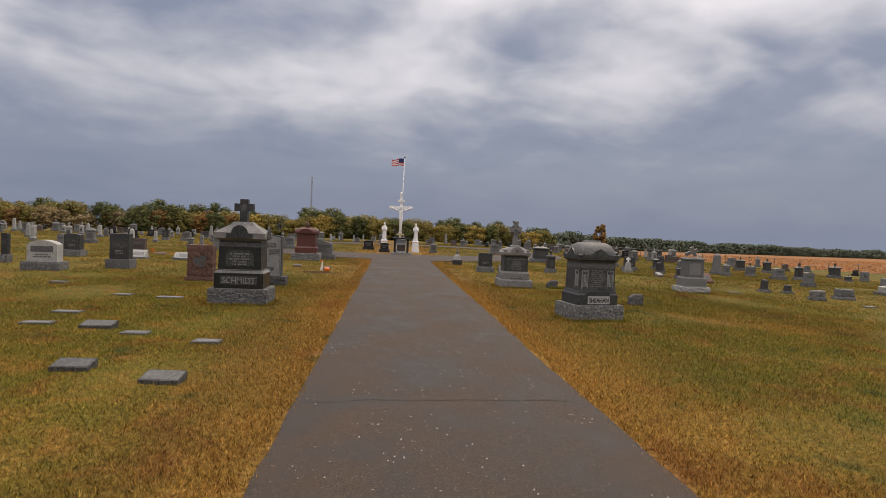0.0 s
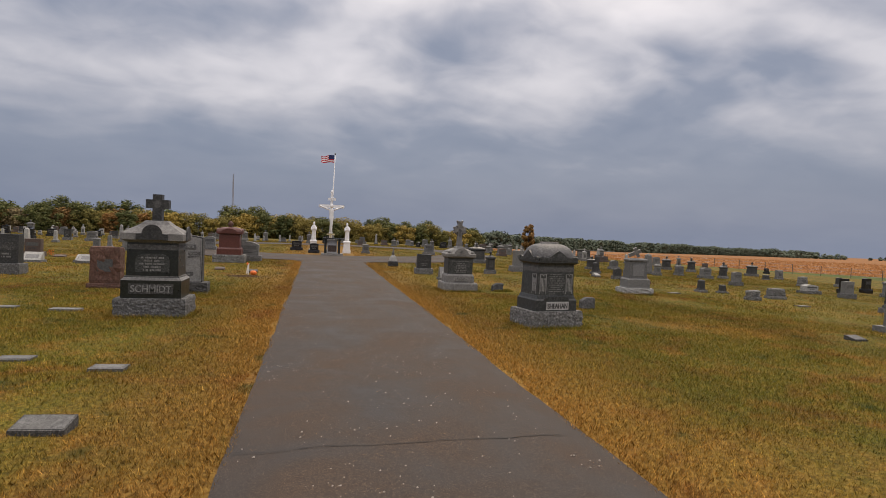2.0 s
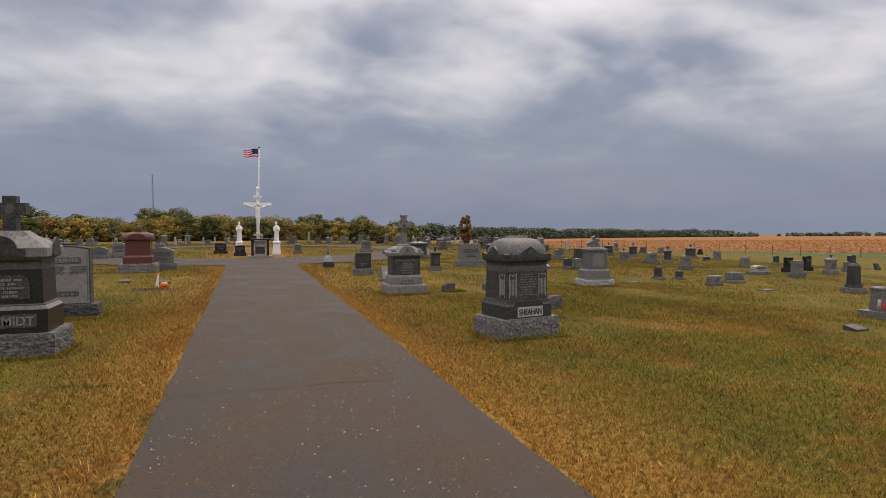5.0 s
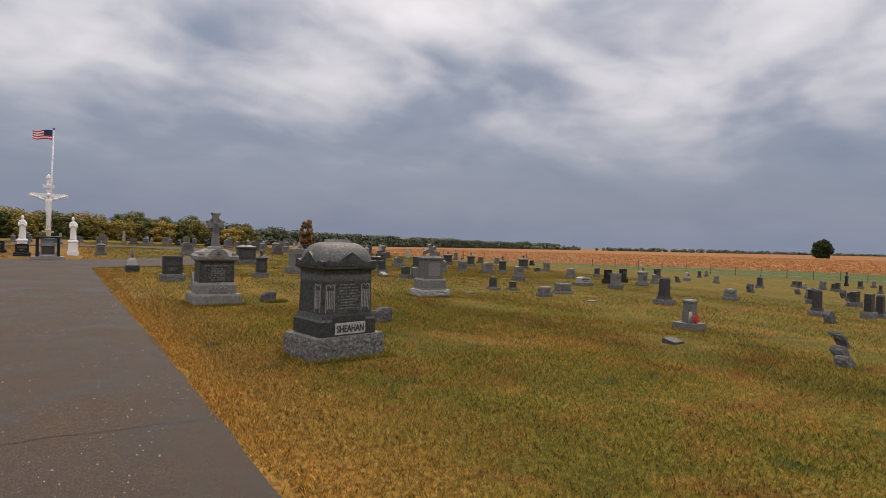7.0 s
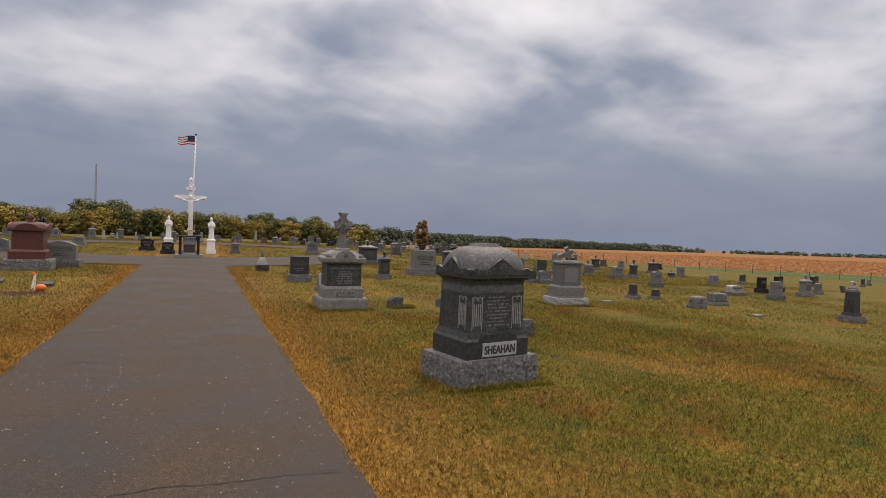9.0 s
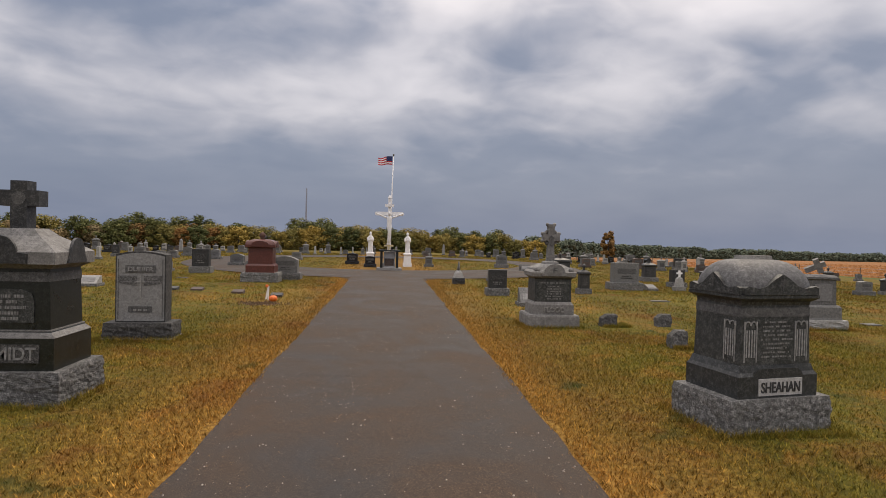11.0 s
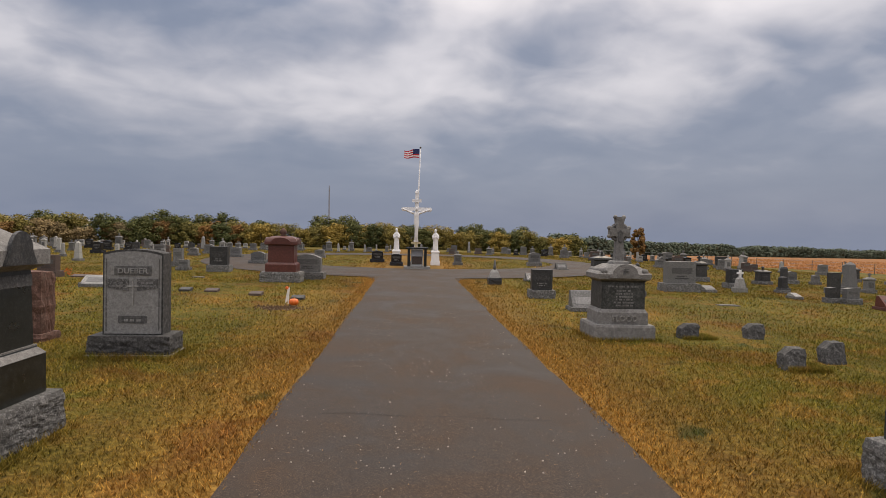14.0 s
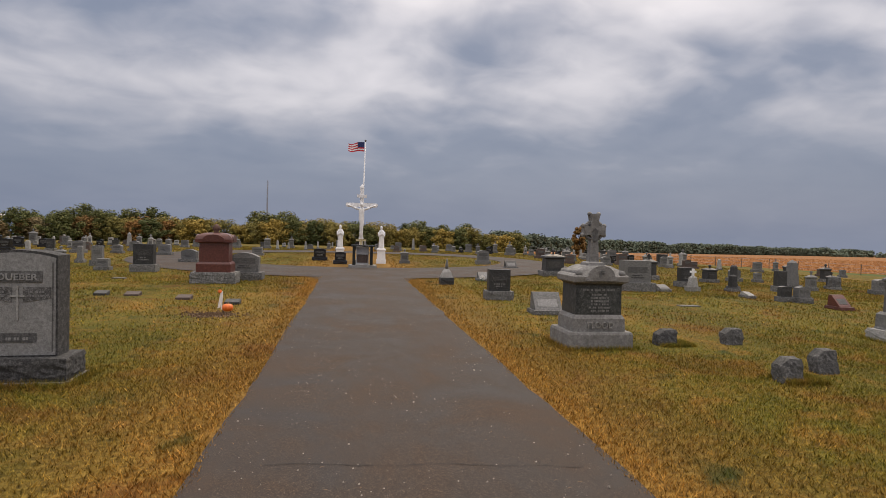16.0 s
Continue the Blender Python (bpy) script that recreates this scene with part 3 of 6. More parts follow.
def road_litter():
    """Loose pale chips and dry clippings strewn over the drive, thicker in drifts."""
    r = random.Random(63)
    chips, straws = bmesh.new(), bmesh.new()
    n = 0
    while n < 2600:
        x, y = r.uniform(-1.36, 1.36), r.uniform(1.5, 24)
        drift = noise.noise(Vector((x * 1.3, y * 0.8, 2))) + 0.5 * noise.noise(Vector((x * 4, y * 3, 7)))
        if drift < r.uniform(-0.5, 0.9):
            continue
        n += 1
        if r.random() < 0.8:
            k = 0.0025 + 0.0065 * r.random() ** 3
            top = chips.verts.new((x + k * 0.2, y, 0.021 + k * 1.1))
            ring = []
            for i in range(5):
                a = 1.257 * i + r.uniform(-0.3, 0.3)
                q = k * r.uniform(0.8, 1.5)
                ring.append(chips.verts.new((x + q * math.cos(a), y + q * math.sin(a), 0.0195)))
            for i in range(5):
                chips.faces.new((top, ring[i], ring[(i + 1) % 5]))
        else:
            a, ln = r.uniform(0, 6.28), r.uniform(0.015, 0.05)
            p, d = Vector((x, y, 0.024)), Vector((math.cos(a), math.sin(a), 0))
            side = Vector((-d.y, d.x, 0)) * 0.0012
            mid = p + d * ln * 0.5 + side * r.uniform(-5, 5) + Vector((0, 0, 0.004))
            end = p + d * ln
            v = [straws.verts.new(q) for q in (p - side, p + side, mid + side, mid - side, end)]
            straws.faces.new((v[0], v[1], v[2], v[3]))
            straws.faces.new((v[3], v[2], v[4]))
    tagged(part("gravel", chips, M["chip"], None), "loose pale stone chips scattered over the asphalt", "gravel", kind="stuff")
    tagged(part("clippings", straws, M["straw"], None), "dry grass clippings scattered over the asphalt", "clippings", kind="stuff")


road_litter()


# ---- the large monuments ----
def monument_cross_top():
    """Dark polished family monument with a roofed cap and a stone cross."""
    t = thing("gravestone", -3.53, 12.0, "dark polished granite family monument with a cross on top", "gravestone", rz=0.0)
    part("base", rocky(1.11, 0.82, -0.06, 0.40, 0.02, 24, 1), M["rock"], t, "rock-faced grey granite base")
    part("plinth", soften(loft([(0.40, 0.475, 0.335), (0.70, 0.475, 0.335), (0.75, 0.435, 0.30), (0.775, 0.43, 0.295)]), 0.006), M["polish"], t)
    part("plinth_margin", soften(loft([(0.702, 0.478, 0.338), (0.757, 0.432, 0.297), (0.778, 0.432, 0.297)]), 0.004), M["cut"], t, "dressed sloping grey margin")
    part("die", soften(loft([(0.77, 0.415, 0.28), (1.30, 0.40, 0.268)]), 0.01), M["polish"], t)
    part("frieze", soften(loft([(1.19, 0.408, 0.276), (1.27, 0.406, 0.274)]), 0.004), M["carve"], t, "band of carved leaves")
    bm = loft([(1.30, 0.40, 0.27), (1.34, 0.47, 0.335), (1.345, 0.49, 0.355), (1.455, 0.49, 0.355), (1.47, 0.47, 0.335), (1.60, 0.25, 0.17), (1.67, 0.17, 0.12)])
    part("cap", soften(bm, 0.008), M["cut"], t, "sloping grey cap of the monument")
    for side in (-1, 1):
        pts = [(-0.25, 1.35), (0.25, 1.35), (0.25, 1.44)]
        pts += [(0.16 * math.cos(a), 1.45 + 0.155 * math.sin(a)) for a in [math.pi * i / 12 for i in range(13)]]
        pts += [(-0.25, 1.44)]
        y = side * 0.345
        part("gable", prism(pts, min(y, y + side * 0.025), max(y, y + side * 0.025), 0.004), M["dark"], t, "rounded dark gable with carved wreath")
    bm = prism([(x, z) for z, x in [(z, x) for x, z in [(-0.17, 1.35), (0.17, 1.35)] + [(0.12 * math.cos(math.pi * i / 10), 1.45 + 0.14 * math.sin(math.pi * i / 10)) for i in range(11)]]], 0.485, 0.512, 0.004)
    bmesh.ops.rotate(bm, verts=bm.verts[:], cent=(0, 0, 0), matrix=Matrix.Rotation(radians(-90), 3, "Z"))
    part("gable", bm, M["dark"], t)
    cross = part("cross", prism(shifted(cross_outline(0.37, 0.46, 0.15, 0.295), 1.66), -0.075, 0.075, 0.012), M["dark"], t, "dark stone cross")
    ring = bmesh.new()
    tube((0, -0.079, 1.955), (0, -0.074, 1.955), 0.062, 0.062, 18, ring)
    part("monogram", ring, M["carve"], cross)
    pts = [(-0.27, 0.84), (0.27, 0.84), (0.27, 1.02), (0.245, 1.09), (0.15, 1.125), (-0.15, 1.125), (-0.245, 1.09), (-0.27, 1.02)]
    part("inscription_panel", prism(pts, -0.286, -0.276, 0), M["patina"], t, "sunk panel of worn writing")
    bars(t, M["letter_dim"], -0.22, 0.22, 0.86, 1.1, -0.288, 5, 4)
    part("name_panel", block(0.70, 0.01, 0.475, 0.645, 0, -0.338, 0.003), M["rockdark"], t)
    lettering("SCHMIDT", 0.165, M["letter_dim"], t, 0, -0.343, 0.505, 0.64, 0.005)
    relevel(t, [(0, 0), (0.40, 0.31), (0.70, 0.61), (0.775, 0.68), (1.30, 1.25), (2.12, 2.08)])
    return t


def monument_domed():
    """Dark granite family monument with a domed, gabled cap and a pale name panel."""
    t = thing("gravestone", 3.38, 11.12, "dark grey granite family monument with a domed cap", "gravestone", rz=10, z=-0.035)
    part("base", rocky(1.07, 0.74, -0.06, 0.315, 0.018, 24, 5), M["rock"], t, "rock-faced grey granite base")
    part("plinth", soften(loft([(0.315, 0.43, 0.33), (0.50, 0.43, 0.33), (0.525, 0.41, 0.31), (0.575, 0.388, 0.298)]), 0.006), M["patina"], t)
    pts = [(-0.27, 0.50), (0.27, 0.50), (0.25, 0.53), (0.2, 0.555), (-0.2, 0.555), (-0.25, 0.53)]
    part("plinth_crest", prism(pts, -0.332, -0.29, 0.003), M["patina"], t)
    part("name_panel", block(0.47, 0.012, 0.335, 0.48, 0.02, -0.333, 0.003), M["panel"], t, "pale frosted name panel")
    lettering("SHEAHAN", 0.125, M["letter_dark"], t, 0.02, -0.341, 0.364, 0.42, 0.005)
    part("die", soften(loft([(0.57, 0.38, 0.292), (1.06, 0.368, 0.282), (1.09, 0.375, 0.29)]), 0.008), M["patina"], t)
    for sx in (-1, 1):
        for face in ("front", "side"):
            bm = bmesh.new()
            for k in range(4):
                x = (k - 1.5) * 0.028
                loft([(0.64, 0.006, 0.004), (0.86, 0.006, 0.004)], x, 0, bm)
            for k in (-1, 1):
                loft([(0.60, 0.005, 0.005), (0.93, 0.005, 0.005)], k * 0.064, 0, bm)
            for k in range(9):
                a = math.pi * k / 8
                for cx in (-0.03, 0.03):
                    loft([(0.895 + 0.028 * math.sin(a), 0.004, 0.004), (0.905 + 0.028 * math.sin(a), 0.004, 0.004)], cx + 0.028 * math.cos(a), 0, bm)
            if face == "front":
                bmesh.ops.translate(bm, verts=bm.verts[:], vec=(sx * 0.275, -0.29, 0))
            else:
                bmesh.ops.rotate(bm, verts=bm.verts[:], cent=(0, 0, 0), matrix=Matrix.Rotation(radians(90), 3, "Z"))
                bmesh.ops.translate(bm, verts=bm.verts[:], vec=(sx * 0.378, -0.16, 0))
            part("pilaster", bm, M["letter"], t, "pale carved fluted pilaster")
    part("frieze", soften(loft([(0.965, 0.374, 0.288), (1.04, 0.372, 0.287)]), 0.003), M["carve"], t)
    bars(t, M["letter_dim"], -0.18, 0.2, 0.6, 0.95, -0.289, 10, 12, fill=0.4)
    # cornice, gables and dome
    part("cornice", soften(loft([(1.085, 0.37, 0.285), (1.11, 0.405, 0.32), (1.125, 0.425, 0.338), (1.155, 0.425, 0.338)]), 0.006), M["patina"], t)
    rows = []
    for i in range(13):
        a = math.pi / 2 * i / 12
        rows.append((1.155 + 0.265 * math.sin(a), 0.16 + 0.266 * max(0.0, math.cos(a)) ** 0.85, 0.04 + 0.299 * max(0.0, math.cos(a)) ** 0.85))
    part("dome", bowed_loft(rows), M["dome"], t, "weathered grey domed cap", True)
    part("ridge", soften(loft([(1.405, 0.18, 0.05), (1.45, 0.172, 0.042)]), 0.012), M["cut"], t)
    for turn in (0, 90, 180, 270):
        wide = 0.40 if turn % 180 == 0 else 0.315
        out = 0.336 if turn % 180 == 0 else 0.423
        pts = [(-wide, 1.158), (wide, 1.158), (wide, 1.21), (wide * 0.9, 1.222), (wide * 0.62, 1.205), (wide * 0.42, 1.225), (wide * 0.22, 1.275), (0, 1.315)]
        pts += [(-x, z) for x, z in pts[-2:1:-1]]
        bm = prism(pts, -out - 0.012, -out + 0.07, 0.004)
        bmesh.ops.rotate(bm, verts=bm.verts[:], cent=(0, 0, 0), matrix=Matrix.Rotation(radians(turn), 3, "Z"))
        gable = part("gable", bm, M["patina"], t, "carved scalloped gable")
        bm = bmesh.new()
        loft([(1.19, 0.006, 0.003), (1.295, 0.006, 0.003)], 0, -out - 0.014, bm)
        loft([(1.262, 0.028, 0.003), (1.274, 0.028, 0.003)], 0, -out - 0.014, bm)
        rnd = random.Random(turn)
        for k in range(26):
            x = rnd.uniform(-wide * 0.85, wide * 0.85)
            z = rnd.uniform(1.17, 1.2 + 0.08 * max(0, 1 - abs(x) / (wide * 0.4)))
            loft([(z, 0.012, 0.002), (z + 0.012, 0.006, 0.002)], x, -out - 0.013, bm)
        bmesh.ops.rotate(bm, verts=bm.verts[:], cent=(0, 0, 0), matrix=Matrix.Rotation(radians(turn), 3, "Z"))
        tagged(part("carving", bm, M["carve"], gable), kind="stuff")
    relevel(t, [(0, 0), (0.315, 0.33), (0.50, 0.52), (0.575, 0.61), (1.09, 1.17), (1.155, 1.23), (1.45, 1.57)])
    return t


def monument_celtic():
    """Grey stepped monument with a dark polished die and a ringed cross."""
    t = thing("gravestone", 3.12, 16.95, "grey granite monument with a weathered ringed cross", "gravestone")
    part("base", soften(loft([(-0.06, 0.49, 0.39), (0.2, 0.485, 0.385), (0.235, 0.47, 0.37)]), 0.012), M["cut"], t)
    part("plinth", soften(loft([(0.235, 0.40, 0.30), (0.42, 0.395, 0.295), (0.475, 0.36, 0.26)]), 0.012), M["cut"], t)
    lettering("FLOOD", 0.13, M["cut"], t, 0.02, -0.305, 0.285, 0.4, 0.014)
    part("die", soften(loft([(0.475, 0.355, 0.26), (0.90, 0.35, 0.255), (0.935, 0.375, 0.28)]), 0.006), M["patina"], t, "dark weathered die")
    part("inscription_panel", block(0.64, 0.01, 0.5, 0.86, 0, -0.258, 0.003), M["patina"], t)
    bars(t, M["letter_dim"], -0.2, 0.24, 0.52, 0.80, -0.265, 6, 21)
    bars(t, M["letter_dim"], -0.3, 0.3, 0.82, 0.87, -0.265, 1, 5, "carved_band")
    part("cap", soften(loft([(0.93, 0.38, 0.285), (0.955, 0.42, 0.32), (1.03, 0.43, 0.33), (1.06, 0.40, 0.3), (1.13, 0.30, 0.24), (1.18, 0.2, 0.18)]), 0.01), M["cut"], t)
    for sy in (-1, 1):
        pts = [(-0.25, 0.97), (0.25, 0.97), (0.25, 1.03)] + [(0.2 * math.cos(math.pi * i / 12), 1.04 + 0.15 * math.sin(math.pi * i / 12)) for i in range(13)] + [(-0.25, 1.03)]
        y = sy * 0.325
        gable = part("gable", prism(pts, min(y, y + sy * 0.02), max(y, y + sy * 0.02), 0.005), M["cut"], t, "rounded gable with a carved letter")
        if sy < 0:
            lettering("F", 0.13, M["carve"], gable, 0, -0.349, 1.03, 0.08, 0.006)
    for sx in (-1, 1):
        part("roll", tube((sx * 0.33, -0.31, 1.07), (sx * 0.33, 0.31, 1.07), 0.05, 0.05, 14), M["cut"], t, "rounded scroll of the cap", True)
    part("cross_foot", soften(loft([(1.15, 0.15, 0.12), (1.22, 0.135, 0.105), (1.235, 0.1, 0.085)]), 0.008), M["cut"], t)
    cross = part("cross", prism(shifted([(-0.075, 0), (0.075, 0), (0.05, 0.36), (0.075, 0.40), (0.165, 0.385), (0.165, 0.535), (0.07, 0.52), (0.055, 0.6), (0.075, 0.71), (-0.075, 0.71), (-0.055, 0.6), (-0.07, 0.52), (-0.165, 0.535), (-0.165, 0.385), (-0.075, 0.40), (-0.05, 0.36)], 1.235), -0.06, 0.06, 0.01), M["cut"], t, "weathered grey ringed cross")
    ring = bmesh.new()
    n = 28
    for a0 in range(n):
        a, b = 2 * math.pi * a0 / n, 2 * math.pi * (a0 + 1) / n
        tube((0.135 * math.cos(a), 0, 1.695 + 0.135 * math.sin(a)), (0.135 * math.cos(b), 0, 1.695 + 0.135 * math.sin(b)), 0.032, 0.032, 6, ring)
    part("ring", ring, M["cut"], cross, "", True)
    for px_, pz_ in ((-0.07, 1.94), (0.07, 1.94), (-0.165, 1.765), (0.165, 1.765), (-0.165, 1.63), (0.165, 1.63)):
        bm = bmesh.new()
        bmesh.ops.create_icosphere(bm, subdivisions=2, radius=0.035, matrix=Matrix.Translation((px_, 0, pz_)))
        part("finial", bm, M["cut"], cross, "", True)
    part("boss", prism(shifted([(-0.03, 0.3), (0.03, 0.3), (0.04, 0.46), (0, 0.5), (-0.04, 0.46)], 1.235), -0.075, -0.06, 0.004), M["carve"], cross)
    return t


def slab_with_cross():
    """Grey slab with frosted panels, a raised cross and rock-faced edges."""
    t = thing("gravestone", -3.71, 15.25, "grey granite slab gravestone with a carved cross", "gravestone", rz=2)
    part("foundation", block(1.02, 0.56, -0.05, 0.018, 0, 0, 0.01), M["grey"], t, "concrete footing level with the grass")
    part("base", rocky(0.96, 0.46, 0.02, 0.25, 0.02, 18, 9), M["rockdark"], t, "rock-faced grey base")
    part("die", prism(shifted(arc_top(0.72, 1.07, 0.05, 14), 0.25), -0.115, 0.15, 0.008), M["rockdark"], t, "slab with rock-faced edges")
    part("face", prism(shifted(arc_top(0.68, 1.03, 0.05, 14), 0.265), -0.121, -0.113, 0), M["frost"], t, "frosted light face")
    part("name_panel", block(0.44, 0.014, 1.0, 1.11, 0, -0.124, 0.004), M["carve"], t)
    lettering("DUEBER", 0.095, M["frost"], t, 0, -0.134, 1.02, 0.36, 0.006)
    part("cross", prism(shifted(cross_outline(0.13, 0.34, 0.018, 0.24), 0.62), -0.134, -0.118, 0.002), M["letter"], t, "pale raised cross")
    for sx in (-1, 1):
        part("wing_panel", prism([(sx * 0.05, 0.80), (sx * 0.30, 0.84), (sx * 0.30, 0.95), (sx * 0.05, 0.95)][::sx], -0.128, -0.119, 0.003), M["rock"], t, "carved leaf panel")
        bars(t, M["frost"], min(sx * 0.07, sx * 0.27), max(sx * 0.07, sx * 0.27), 0.85, 0.93, -0.13, 2, 31 + sx)
        part("border", loft([(0.3, 0.006, 0.004), (1.2, 0.006, 0.004)], sx * 0.315, -0.122), M["carve"], t)
    part("lower_panel", block(0.34, 0.012, 0.40, 0.49, 0, -0.123, 0.004), M["carve"], t)
    bars(t, M["frost"], -0.14, 0.14, 0.42, 0.47, -0.131, 1, 41)
    return t


def red_monument():
    t = thing("gravestone", -4.3, 26.4, "polished red granite monument on a grey rock base", "gravestone")
    part("base", rocky(1.2, 0.8, -0.05, 0.32, 0.03, 9, 3), M["rock"], t, "rock-faced pale grey base")
    part("plinth", soften(loft([(0.32, 0.475, 0.33), (0.55, 0.475, 0.33), (0.61, 0.43, 0.29)]), 0.008), M["red"], t)
    part("die", soften(loft([(0.61, 0.405, 0.27), (1.15, 0.40, 0.265)]), 0.008), M["red"], t)
    rows = [(1.15, 0.43, 0.29), (1.18, 0.5, 0.36), (1.26, 0.5, 0.36)]
    rows += [(1.26 + 0.19 * math.sin(a), 0.14 + 0.36 * math.cos(a), 0.1 + 0.25 * math.cos(a)) for a in [math.pi / 2 * i / 6 for i in range(1, 7)]]
    part("cap", soften(loft(rows), 0.012), M["red"], t, "bulging red granite cap")
    for turn in (0, 90, 180, 270):
        wide, out = (0.3, 0.365) if turn % 180 == 0 else (0.22, 0.505)
        pts = [(-wide, 1.2), (wide, 1.2)] + [(wide * math.cos(math.pi * i / 10), 1.24 + 0.16 * math.sin(math.pi * i / 10)) for i in range(11)]
        lobe = prism(pts, -out - 0.012, -out + 0.12, 0.006)
        bmesh.ops.rotate(lobe, verts=lobe.verts[:], cent=(0, 0, 0), matrix=Matrix.Rotation(radians(turn), 3, "Z"))
        part("gable", lobe, M["red"], t, "rounded red gable")
    bm = ring_loft([(1.42, 0.12, 0.1, 0, 0), (1.47, 0.06, 0.06, 0, 0), (1.54, 0.1, 0.1, 0, 0), (1.60, 0.115, 0.1, 0, 0), (1.66, 0.06, 0.06, 0, 0), (1.70, 0.02, 0.02, 0, 0)], 14)
    part("finial", bm, M["redbrown"], t, "small weathered urn finial", True)


def pale_monument():
    t = thing("gravestone", 8.7, 17.0, "pale grey marble pedestal with a broken cross lying on top", "gravestone", rz=-4)
    part("base", rocky(0.9, 0.62, -0.05, 0.19, 0.025, 9, 7), M["light"], t)
    part("plinth", soften(loft([(0.19, 0.37, 0.27), (0.23, 0.355, 0.26), (0.44, 0.35, 0.255), (0.48, 0.31, 0.225)]), 0.01), M["grey"], t)
    part("die", soften(loft([(0.48, 0.275, 0.2), (0.98, 0.265, 0.19), (1.0, 0.295, 0.22), (1.04, 0.295, 0.22), (1.08, 0.24, 0.17)]), 0.01), M["grey"], t)
    part("front_panel", block(0.36, 0.012, 0.56, 0.9, 0, -0.2, 0.003), M["frost"], t)
    bm = prism(cross_outline(0.3, 0.38, 0.1, 0.25), -0.05, 0.05, 0.015)
    bmesh.ops.rotate(bm, verts=bm.verts[:], cent=(0, 0, 0.2), matrix=Matrix.Rotation(radians(62), 3, "Y") @ Matrix.Rotation(radians(25), 3, "X"))
    bmesh.ops.translate(bm, verts=bm.verts[:], vec=(-0.04, 0, 1.04))
    part("cross", bm, M["cut"], t, "broken grey cross lying on the pedestal")


monument_cross_top()
monument_domed()
monument_celtic()
slab_with_cross()
red_monument()
pale_monument()

# ---- gravestones of the common kinds ----
WORDS = {"dark": "dark grey granite", "black": "polished black granite", "grey": "grey granite", "light": "pale weathered stone", "brown": "brown granite", "redbrown": "red-brown rock-faced granite", "red": "red granite"}
SEED = [0]


